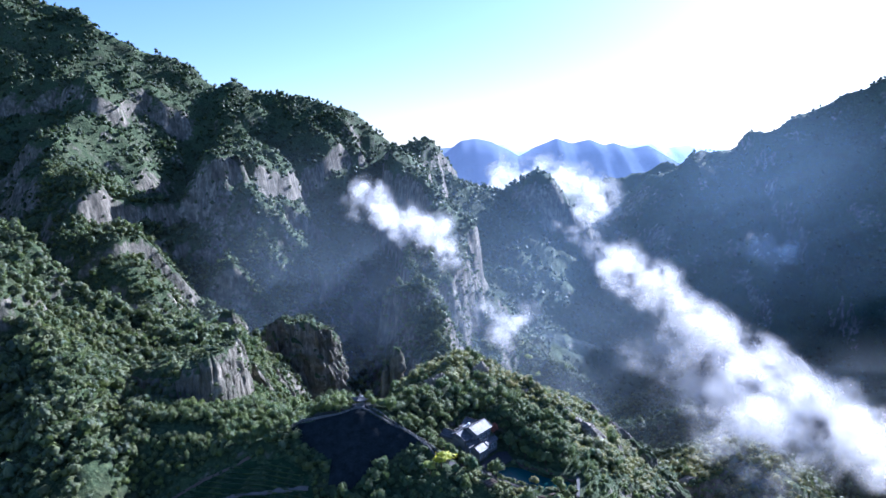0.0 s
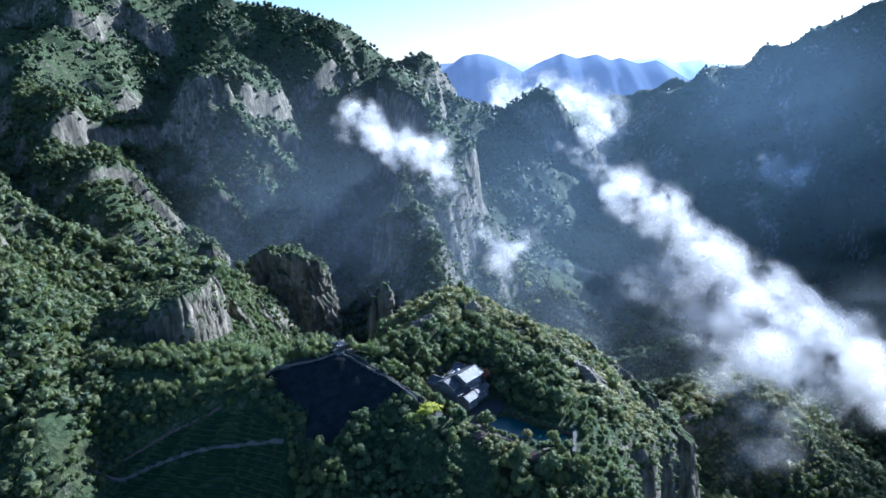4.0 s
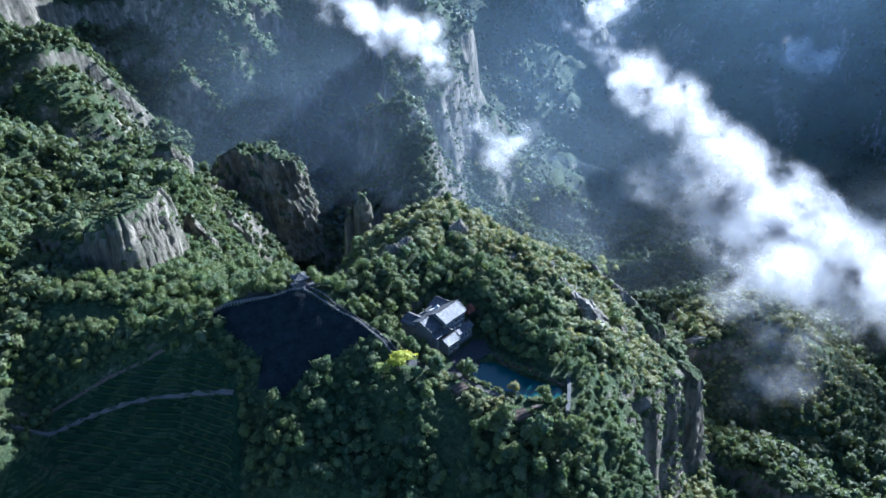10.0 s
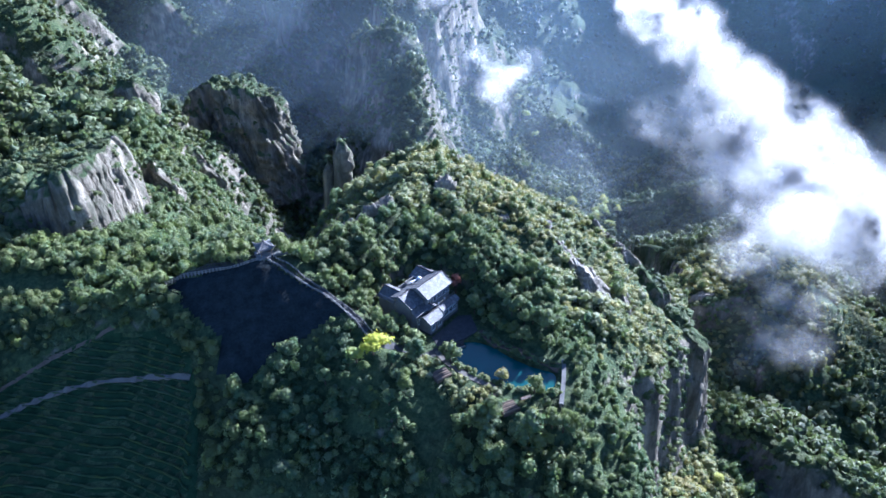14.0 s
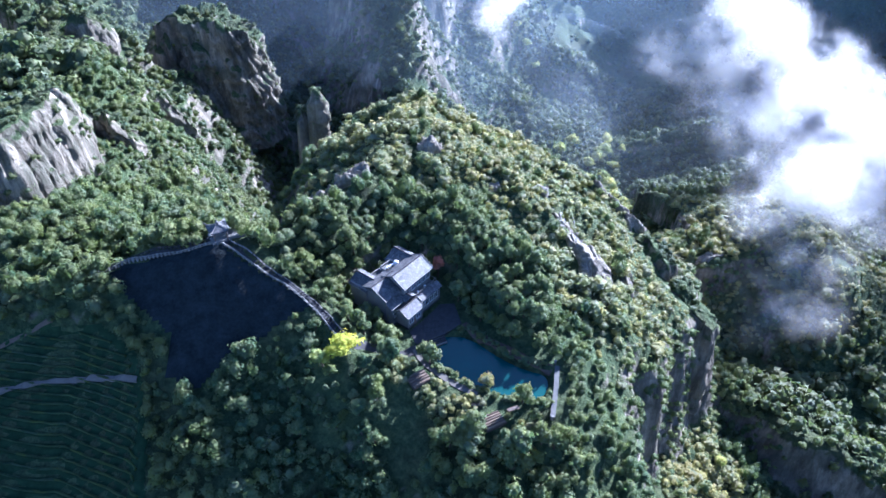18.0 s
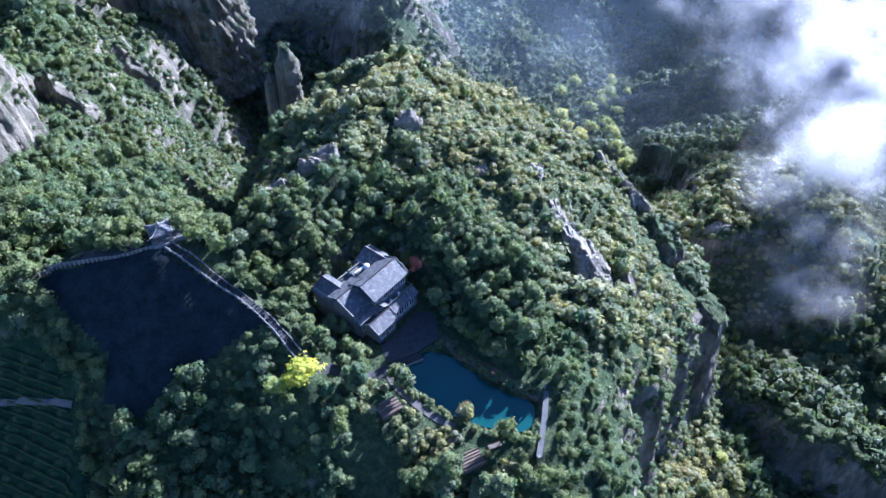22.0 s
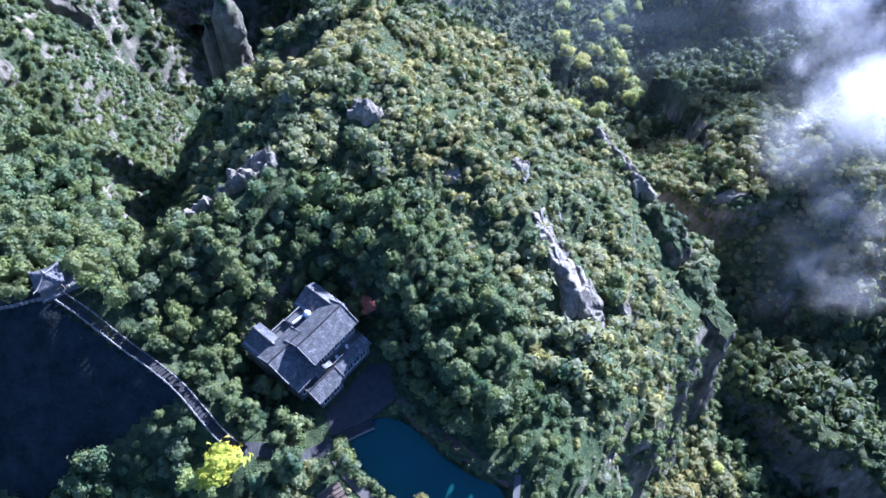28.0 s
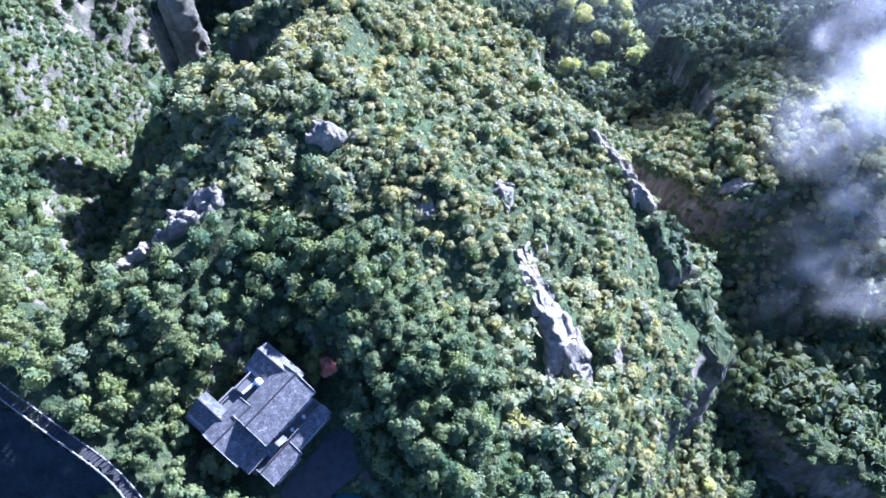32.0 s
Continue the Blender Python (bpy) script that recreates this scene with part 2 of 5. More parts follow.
HILL_RIB = ((20, 345, 13), (48, 325, 7), (68, 298, -3), (72, 272, -9), (66, 245, -14))
PINNACLE_RIDGE = ((8, 386, 6), (-8, 386, 1), (-20, 387, -4), (-35, 386, -11))
GORGE = ((-58, 395, -76), (-64, 440, -96), (-58, 500, -124))
GULLY = ((-33, 303, -4), (-37, 320, -20), (-44, 345, -36), (-52, 372, -54), (-60, 400, -74), (-67, 440, -94))
CLIFF_RIM = ((100, 372, -45), (112, 345, -45), (122, 318, -46), (110, 298, -36), (94, 280, -28), (80, 258, -22), (74, 235, -24), (68, 205, -34))
LEDGE = ((112, 335, -82), (130, 325, -84), (147, 313, -88), (163, 302, -88), (190, 288, -98), (230, 262, -120))
EAST_KNOLL = ((122, 395, -80), (145, 386, -72), (166, 392, -64), (186, 401, -56), (204, 386, -76), (245, 352, -108))
KNOLL_BACK = ((186, 401, -56), (205, 450, -75), (235, 520, -92), (258, 562, -84), (300, 545, -110))
VALLEY_RIB = ((80, 560, -128), (150, 610, -138), (205, 600, -118), (258, 562, -86))
ROCK_A = ((-119, 506, -12), (-102, 516, -16), (-91, 545, -34))
LEFT_CREST = ((-420, 430, 150), (-330, 415, 108), (-255, 400, 76), (-240, 400, 70), (-222, 402, 42), (-185, 415, 22))
ROCK_B = ((-185, 415, 20), (-160, 432, 9), (-148, 450, 4), (-140, 455, 2), (-133, 462, -6))
ROCK_D = ((-148, 440, 0), (-122, 438, -14), (-104, 444, -30), (-90, 440, -48))
ROCK_C = ((-128, 326, 17), (-124, 345, 17), (-119, 364, 14))
LEFT_SHELF = ((-240, 290, 18), (-150, 290, 8), (-100, 298, 5), (-74, 308, -1), (-62, 335, -12))
GULLY_RIM = ((-40, 292, 2), (-50, 306, -4), (-55, 325, -10), (-60, 347, -16), (-74, 366, -24), (-90, 380, -34), (-112, 388, -30))
SPUR = ((-128, 180, -35), (-131, 230, -4), (-150, 265, 10), (-175, 300, 24), (-215, 350, 40))
BIG_WALL = ((-1000, 1000, 482), (-800, 1060, 412), (-680, 1100, 359), (-520, 1100, 302), (-427, 1100, 252), (-358, 1100, 221), (-318, 1100, 224), (-217, 1100, 199), (-164, 1100, 186), (-93, 1100, 148), (-72, 1100, 131), (-13, 1096, 135), (14, 1090, 113), (28, 1090, 85))
WALL_RIB = ((-340, 1100, 205), (-275, 900, 120), (-235, 790, 88), (-200, 762, 50))
EDGE_RIB = ((-60, 1100, 127), (-50, 900, 100), (-26, 760, 62), (-12, 705, 40), (-8, 668, 10))
DOME = ((-26, 626, 0), (-14, 618, 5), (-2, 630, 0))
DOME_APRON = ((-14, 616, -4), (-10, 575, -26), (-6, 535, -46), (4, 500, -72))
WALL_NOSE = ((-215, 775, 72), (-185, 748, 40), (-156, 728, 4))
# cliff bands of the far wall, (x, y, drop) along each foot, uphill on the left hand
CLIFF_BANDS = (
    ((-395, 632, 0), (-366, 643, 16), (-338, 662, 20), (-322, 700, 23), (-300, 745, 26), (-268, 765, 26), (-243, 776, 22), (-232, 784, 0)),
    ((-245, 800, 0), (-228, 812, 17), (-205, 842, 24), (-181, 930, 24), (-140, 990, 22), (-118, 1012, 18), (-104, 1016, 0)),
    ((-590, 896, 0), (-560, 909, 16), (-520, 918, 20), (-455, 888, 19), (-428, 915, 23), (-420, 960, 12), (-412, 985, 20), (-382, 985, 25), (-352, 998, 22), (-335, 1006, 0)),
    ((-320, 560, 0), (-292, 575, 12), (-262, 600, 16), (-240, 622, 16), (-226, 632, 0)),
    ((-318, 706, 0), (-287, 716, 11), (-258, 722, 16), (-240, 726, 0)),
    ((-250, 640, 0), (-228, 652, 12), (-205, 668, 16), (-192, 682, 0)),
    ((-640, 760, 0), (-560, 770, 18), (-480, 752, 20), (-430, 740, 0)),
)
FAR_LEFT_RIB = ((-520, 1100, 288), (-430, 800, 130), (-350, 660, 72), (-290, 600, 40))
FAN = ((20, 1180, -10), (70, 1120, 52), (105, 1104, 80), (140, 1100, 92), (172, 1094, 72), (205, 1085, 30), (255, 1040, -72))
RIGHT_WALL = ((1500, 300, 520), (1150, 800, 420), (900, 1080, 300), (755, 1200, 237), (680, 1200, 205), (617, 1200, 185), (570, 1200, 158), (522, 1205, 155), (495, 1200, 117), (446, 1200, 122), (418, 1200, 94), (312, 1240, 33), (250, 1280, -60))
BACK_RIDGE = ((330, 1750, -20), (386, 1700, 3), (399, 1700, 40), (470, 1700, 60), (550, 1700, 96), (620, 1650, 60), (700, 1700, 110))


def height(x, y, rough=1.0):
    # the warp flutes the cliffs
    wx = x + rough * (2.6 * fbm(x, y, 9, 3) + 5.0 * fbm(x + 60, y - 31, 34, 2))
    wy = y + rough * (2.6 * fbm(x + 91, y + 47, 9, 3) + 5.0 * fbm(x - 20, y + 77, 34, 2))
    far = step(430, 640, y)
    wx = wx + far * (24 * fbm(x, y, 130, 4) + 9 * fbm(x, y + 9, 40, 2))
    wy = wy + far * (24 * fbm(x + 33, y + 12, 130, 4) + 9 * fbm(x + 5, y, 40, 2))
    base = -150 + 7 * fbm(x, y, 90, 3) + 60 * step(330, 180, y) * step(140, -40, x) + 0.05 * np.clip(y - 800, 0, 3000)
    z = base
    steep = ((0, 0), (8, 4.5), (22, 15.5), (42, 32), (80, 58), (140, 90), (220, 180))
    hill = ridge(wx, wy, HILL_SPINE, ((0, 0), (5, 3), (10, 16), (18, 44), (40, 78), (90, 120)), ((0, 0), (6, 1), (34, 19), (60, 33), (90, 62), (140, 130)))
    hill = smooth_max(hill, ridge(wx, wy, HILL_RIM, ((0, 0), (8, 3), (22, 7), (34, 26), (80, 84)), steep), 3)
    hill = smooth_max(hill, ridge(wx, wy, HILL_EAST, ((0, 0), (5, 3), (15, 15), (40, 46), (80, 78), (150, 110)), ((0, 0), (20, 5), (60, 22), (80, 50), (140, 120))), 4)
    hill = smooth_max(hill, ridge(wx, wy, HILL_FACE, ((0, 0), (10, 1.5), (22, 7), (36, 22), (80, 80)), ((0, 0), (8, 1.5), (18, 7), (30, 22), (80, 80))), 4)
    hill = smooth_max(hill, ridge(wx, wy, HILL_RIB, ((0, 0), (6, 4), (20, 13), (45, 32), (80, 60)), ((0, 0), (14, 3), (34, 9), (50, 30), (100, 90))), 4)
    d, s, c = near_line(wx, wy, CLIFF_RIM)
    cap = np.where(s > 0, c - fall(d, ((0, 0), (2, 5), (6, 30), (10, 44), (16, 52), (50, 75), (120, 100))), c + 2 + d * 1.3)
    hill = smooth_min(hill, cap, 3)
    z = smooth_max(z, hill, 6)
    z = smooth_max(z, ridge(wx, wy, PINNACLE_RIDGE, ((0, 0), (4, 3), (9, 18), (18, 46), (40, 80), (90, 120)), ((0, 0), (5, 3), (14, 20), (40, 60), (90, 110))), 3)
    z = smooth_max(z, ridge(wx, wy, LEDGE, ((0, 0), (6, 2), (30, 14), (70, 40)), ((0, 0), (3, 2), (8, 20), (14, 28), (60, 42), (120, 60))), 4)
    z = smooth_max(z, ridge(wx, wy, EAST_KNOLL, ((0, 0), (20, 7), (60, 35), (120, 70)), ((0, 0), (4, 2), (10, 18), (18, 30), (50, 46), (100, 70))), 5)
    z = smooth_max(z, ridge(wx, wy, KNOLL_BACK, steep, ((0, 0), (20, 10), (60, 40), (120, 75))), 5)
    z = smooth_max(z, ridge(wx, wy, VALLEY_RIB, steep, ((0, 0), (20, 10), (60, 34), (120, 60))), 5)
    z = smooth_max(z, ridge(wx, wy, ROCK_A, ((0, 0), (8, 2), (14, 10), (20, 48), (27, 66), (70, 80), (140, 95)), ((0, 0), (8, 3), (14, 22), (20, 50), (27, 68), (70, 84), (140, 95))), 3)
    z = smooth_max(z, ridge(wx, wy, LEFT_CREST, ((0, 0), (8, 5), (16, 26), (30, 50), (70, 70), (140, 95)), ((0, 0), (12, 8), (30, 12), (60, 18), (80, 34), (120, 70), (220, 130))), 5)
    z = smooth_max(z, ridge(wx, wy, ROCK_B, ((0, 0), (7, 2), (12, 20), (30, 50), (70, 80), (140, 110)), ((0, 0), (8, 2), (13, 16), (30, 26), (60, 40), (90, 80))), 3)
    z = smooth_max(z, ridge(wx, wy, ROCK_D, ((0, 0), (8, 3), (14, 20), (30, 48), (70, 80)), ((0, 0), (10, 4), (18, 16), (34, 28), (70, 70))), 3)
    left = ridge(wx, wy, ROCK_C, ((0, 0), (9, 1), (14, 9), (22, 17), (60, 24), (120, 60)), ((0, 0), (4, 1), (7, 9), (11, 21), (22, 24), (40, 42), (90, 90)))
    left = smooth_max(left, ridge(wx, wy, LEFT_SHELF, ((0, 0), (20, 3), (50, 14), (120, 60)), ((0, 0), (18, 6), (38, 22), (58, 42), (110, 78))), 5)
    d, s, c = near_line(wx, wy, GULLY_RIM)
    left = smooth_min(left, np.where(s > 0, c + 3 + d * 2.2, c - fall(d, ((0, 0), (3, 3), (8, 16), (16, 28), (40, 50), (90, 90)))), 3)
    z = smooth_max(z, left, 4)
    d, s, c = near_line(wx, wy, GULLY)
    z = smooth_min(z, c + fall(d, ((0, 0), (4, 4), (9, 16), (14, 30), (24, 48), (40, 90))), 4)
    d, s, c = near_line(wx, wy, GORGE)
    z = smooth_min(z, c + fall(d, ((0, 0), (10, 6), (22, 30), (40, 60), (60, 100))), 4)
    z = smooth_max(z, ridge(wx, wy, SPUR, ((0, 0), (12, 4), (30, 18), (60, 44), (110, 80)), ((0, 0), (8, 4), (26, 20), (50, 42), (100, 78))), 4)
    crag = ((0, 0), (40, 26), (90, 66), (180, 128), (280, 196), (380, 258), (600, 310))
    z = smooth_max(z, ridge(wx, wy, BIG_WALL, crag, crag), 8)
    z = smooth_max(z, ridge(wx, wy, FAR_LEFT_RIB, ((0, 0), (30, 14), (60, 36), (120, 88), (200, 130)), ((0, 0), (24, 12), (60, 44), (104, 96), (200, 140))), 6)
    z = smooth_max(z, ridge(wx, wy, WALL_RIB, ((0, 0), (20, 10), (60, 52), (120, 120)), ((0, 0), (20, 11), (60, 60), (120, 120))), 6)
    z = smooth_max(z, ridge(wx, wy, WALL_NOSE, ((0, 0), (20, 9), (30, 16), (40, 70), (60, 110), (120, 140)), ((0, 0), (16, 9), (26, 50), (60, 86), (120, 120))), 6)
    cx, cy = x + 7 * fbm(x + 3, y, 26, 3) + 16 * fbm(x, y + 50, 90, 2), y + 7 * fbm(x + 44, y + 8, 26, 3) + 16 * fbm(x + 70, y, 90, 2)
    for line in CLIFF_BANDS:
        d, s, drop = near_line(cx, cy, line)
        z = z + np.where(s > 0, drop * step(0, 7, d) * (1 - step(16, 95, d)), 0)
    z = smooth_max(z, ridge(wx, wy, EDGE_RIB, ((0, 0), (30, 20), (44, 90), (80, 130), (160, 170)), ((0, 0), (10, 8), (18, 70), (30, 130), (60, 170))), 5)
    z = smooth_max(z, ridge(wx, wy, DOME, ((0, 0), (8, 3), (16, 12), (26, 60), (40, 100), (120, 140)), ((0, 0), (8, 3), (16, 14), (25, 66), (36, 104), (120, 140))), 4)
    z = smooth_max(z, ridge(wx, wy, DOME_APRON, ((0, 0), (10, 5), (22, 24), (44, 64), (90, 100)), ((0, 0), (12, 5), (22, 30), (40, 66), (90, 100))), 5)
    z = smooth_max(z, ridge(wx, wy, FAN, ((0, 0), (30, 14), (100, 90), (220, 190)), ((0, 0), (25, 14), (50, 60), (110, 140), (200, 220))), 6)
    z = smooth_max(z, ridge(wx, wy, RIGHT_WALL, ((0, 0), (120, 90), (260, 190), (420, 290), (560, 350), (700, 372)), ((0, 0), (120, 70), (300, 160), (420, 230), (560, 330), (700, 372))), 8)
    z = smooth_max(z, ridge(wx, wy, BACK_RIDGE, ((0, 0), (200, 120), (500, 220)), ((0, 0), (200, 120), (500, 220))), 8)
    z = z + rough * (1.4 * fbm(x + 11, y + 5, 14, 4) + far * 9 * fbm(x, y, 70, 5))
    return z


POND = ((22.3, 265.8), (25.2, 268.2), (31.5, 267.7), (39.5, 260.2), (45.4, 256.4), (51.7, 254.4), (49.5, 246.6), (40.5, 247.6), (31.3, 251.7), (24.0, 257.2), (20.6, 263.2))
YARD = ((2, 281), (2, 277), (13, 268), (17, 262), (25, 266), (30, 271), (26, 282), (13, 293))
POND_Z, YARD_Z = -6.0, -4.5


def outside(x, y, poly):
    """Distance outside a polygon; negative inside."""
    d, _, _ = near_line(x, y, tuple((px, py, 0) for px, py in poly + poly[:1]))
    inside = np.zeros(np.shape(x), bool)
    for (ax, ay), (bx, by) in zip(poly, poly[1:] + poly[:1]):
        inside ^= ((ay > y) != (by > y)) & (x < (bx - ax) * (y - ay) / (by - ay + 1e-9) + ax)
    return np.where(inside, -d, d)


DARK_SLOPE = ((-67, 278.5), (-52, 280.5), (-38, 281.8), (-22, 272.8), (-9, 266.4), (-19, 261), (-30, 255), (-36, 248.5), (-45.5, 252), (-45, 260.5), (-58, 270))
FIELD = ((-66, 266), (-55, 259), (-50, 248), (-45, 223), (-50, 203), (-114, 203), (-112, 254), (-86, 267))
LIFT = 1.3                              # height of one field terrace


def land(x, y):
    """The ground's height, with the yard and the pond cut into it."""
    x, y = np.asarray(x, float), np.asarray(y, float)
    z = height(x, y)
    m = (x > -20) & (x < 80) & (y > 225) & (y < 310)
    if m.any():
        dp, dy = outside(x, y, POND), outside(x, y, YARD)
        z = np.where(m, z + (YARD_Z - z) * step(9, 1, np.minimum(dy, dp - 2.5)), z)
        z = np.where(m & (dp < 1.5), YARD_Z - 3.5 * step(1.5, -1.5, dp), z)
    m = (x > -125) & (x < -5) & (y > 198) & (y < 290)
    if m.any():
        smooth = height(x, y, 0.12)
        z = np.where(m, z + (smooth - z) * step(4, -2, np.minimum(outside(x, y, DARK_SLOPE), outside(x, y, FIELD))), z)
        w = step(2, -4, outside(x, y, FIELD))
        k = smooth / LIFT
        z = np.where(m, z + w * (LIFT * (np.floor(k) + step(0.62, 1.0, k - np.floor(k))) - z), z)
    return z


def spaced(lo, a, b, hi, fine, grow_lo, grow_hi):
    mid = list(np.arange(a, b + fine, fine))
    up, v = [], mid[-1]
    while v < hi:
        v += fine + (v - b) * grow_hi
        up.append(v)
    down, v = [], mid[0]
    while v > lo:
        v -= fine + (a - v) * grow_lo
        down.append(v)
    return np.array(down[::-1] + mid + up)


def fast_mesh(name, verts, faces, mat, smooth=False):
    """A mesh out of arrays; faces all with the same number of corners."""
    me = bpy.data.meshes.new(name)
    n, k = faces.shape
    me.vertices.add(len(verts))
    me.vertices.foreach_set("co", np.ascontiguousarray(verts, np.float32).ravel())
    me.loops.add(n * k)
    me.loops.foreach_set("vertex_index", np.ascontiguousarray(faces, np.int32).ravel())
    me.polygons.add(n)
    me.polygons.foreach_set("loop_start", np.arange(0, n * k, k, dtype=np.int32))
    me.polygons.foreach_set("loop_total", np.full(n, k, np.int32))
    me.update(calc_edges=True)
    if smooth:
        me.shade_smooth()
    me.materials.append(mat)
    return me


gx = spaced(-2600, -150, 150, 2600, 1.8, 0.014, 0.018)
gy = spaced(-900, 195, 440, 4700, 1.8, 0.05, 0.0105)
GX, GY = np.meshgrid(gx, gy)
GZ = land(GX, GY)
ny, nx = GX.shape
idx = np.arange(ny * nx).reshape(ny, nx)
quads = np.stack([idx[:-1, :-1], idx[:-1, 1:], idx[1:, 1:], idx[1:, :-1]], -1).reshape(-1, 4)
ground = new("ground", fast_mesh("ground", np.stack([GX, GY, GZ], -1).reshape(-1, 3), quads, GROUND, True))
tagged(ground, "steep forested mountain ground with grey cliffs and gullies", "ground", kind="structure")


def slope_at(x, y):
    e = 1.5
    return np.hypot(land(x + e, y) - land(x - e, y), land(x, y + e) - land(x, y - e)) / (2 * e)

# ---- trees ----
def ico(sub):
    bm = bmesh.new()
    bmesh.ops.create_icosphere(bm, subdivisions=sub, radius=1.0)
    v = np.array([p.co[:] for p in bm.verts])
    f = np.array([[q.index for q in p.verts] for p in bm.faces])
    bm.free()
    return v, f


def unit(v):
    return v / np.maximum(np.linalg.norm(v, axis=-1, keepdims=True), 1e-9)


def crown_arrays(r, core_sub, lobes, tufts, tuft, core=1.0):
    """A crown about 1 m in radius on z = 0 .. 2: a dark lumpy core with domed boughs, and loose leaf tufts all over them."""
    bv, bf = ico(core_sub)
    boughs = unit(np.concatenate([r.normal(0, 1, (lobes * 3, 3)) + (0, 0, 0.5), [[0, 0, 1.0]]]))
    reach = r.uniform(0.18, 0.56, len(boughs))
    lean = r.uniform(-0.14, 0.14, 2)

    def swell(d):
        return 0.58 + np.max(reach * np.exp(9.0 * (d @ boughs.T - 1)), axis=1)

    def place(p):
        p = p * (1, 1, 0.88) + (0, 0, 0.95)
        p[:, :2] += lean * p[:, 2:3]
        return p

    v = bv * (swell(bv) * 0.90 * core * r.uniform(0.9, 1.06, len(bv)))[:, None]
    verts, faces = [place(v)], [bf]
    if tufts:
        d = unit(r.normal(0, 1, (tufts, 3)) + (0, 0, 0.42))
        p = d * (swell(d) * r.uniform(0.86, 1.12, tufts) * core)[:, None]
        n = unit(d + r.normal(0, 0.42, (tufts, 3)))
        t1 = unit(np.cross(n, r.normal(0, 1, (tufts, 3))))
        t2 = np.cross(n, t1)
        w = (tuft * r.uniform(0.55, 1.3, tufts))[:, None]
        q = np.stack([p + t1 * w, p - t1 * w * 0.55 + t2 * w * 0.8, p - t1 * w * 0.5 - t2 * w * 0.85], 1)
        verts.append(place(q.reshape(-1, 3)))
        faces.append(np.arange(tufts * 3).reshape(-1, 3) + len(v))
    return np.concatenate(verts), np.concatenate(faces)


def trunk_arrays(r, high, thick):
    """A tapered, slightly bent trunk with limbs that reach into the crown."""
    verts, faces = [], []
    limbs = [((0, 0, -0.6), (r.uniform(-.15, .15), r.uniform(-.15, .15), high * 0.5), (r.uniform(-.3, .3), r.uniform(-.3, .3), high), thick, thick * 0.45)]
    for k in range(4):
        a = k * 1.57 + r.uniform(-0.5, 0.5)
        z0 = high * r.uniform(0.45, 0.75)
        o = r.uniform(0.9, 1.5)
        limbs.append(((0, 0, z0), (o * 0.5 * math.cos(a), o * 0.5 * math.sin(a), z0 + 0.5), (o * math.cos(a), o * math.sin(a), z0 + r.uniform(0.9, 1.5)), thick * 0.5, thick * 0.18))
    n = 0
    for a, b, c, r0, r1 in limbs:
        pts = [np.array(a, float), np.array(b, float), np.array(c, float)]
        for i, p in enumerate(pts):
            rad = r0 + (r1 - r0) * i / 2
            verts += [tuple(p + rad * np.array((math.cos(q), math.sin(q), 0))) for q in np.arange(6) * math.pi / 3]
        for i in range(2):
            for q in range(6):
                u, w = n + i * 6 + q, n + i * 6 + (q + 1) % 6
                faces += [(u, w, w + 6), (u, w + 6, u + 6)]
        n += 18
    return np.array(verts), np.array(faces)


def scatter(x0, x1, y0, y1, gap, r):
    xs, ys = np.meshgrid(np.arange(x0, x1, gap), np.arange(y0, y1, gap))
    xs = (xs + r.uniform(-0.42, 0.42, xs.shape) * gap).ravel()
    ys = (ys + r.uniform(-0.42, 0.42, ys.shape) * gap).ravel()
    return xs, ys


def clearing(x, y):
    """True where no tree stands."""
    out = (outside(x, y, POND) < 2.2) | (outside(x, y, YARD) < 1.5) | (outside(x, y, DARK_SLOPE) < 0.8) | (outside(x, y, FIELD) < 0.5)
    for line, half in CLEAR_LINES:
        out |= near_line(x, y, line)[0] < half
    for px, py, pr in CLEAR_SPOTS:
        out |= np.hypot(x - px, y - py) < pr
    return out


CLEAR_LINES = [(ROCK_A, 7.0), (ROCK_C, 5.0), (ROCK_D, 4.0), (ROCK_B[1:], 4.0), (HILL_RIM[:4], 2.6), (HILL_SPINE[:3], 2.6), (((22, 252, 0), (34, 245, 0), (43, 241, 0)), 3.2), (((44, 258, 0), (55, 256, 0), (50, 238, 0)), 1.6), (((30.0, 271.5, 0), (34.2, 266.9, 0), (38.7, 263.9, 0), (46.4, 258.5, 0), (52.2, 255.6, 0)), 3.0), (((1, 258, 0), (10, 258.5, 0), (18, 261, 0)), 2.0), (((15, 254, 0), (25, 245, 0), (37, 238, 0)), 3.6)]
CLEAR_SPOTS = [(36.5, 239.8, 4.2), (18.6, 251.6, 3.6), (22.8, 289.3, 2.2), (-0.5, 254.5, 4.2), (-5.0, 252.5, 2.4), (35.5, 250.0, 2.4), (-141, 451, 6), (-36, 284, 4.5), (-4, 316, 6.0), (-9, 311, 5.0), (-14, 306, 4.0), (19, 334, 4.0), (69, 294, 6.5), (66, 303, 5.5), (63, 310, 3.5), (57, 333, 2.6), (57.5, 373, 2.6), (105, 338, 8.5), (113, 316, 9.5), (118, 308, 8.0), (98, 350, 5.0), (86, 363.5, 3.0), (93, 358, 4.0), (-29, 387, 6.0), (146, 385, 5.0)]


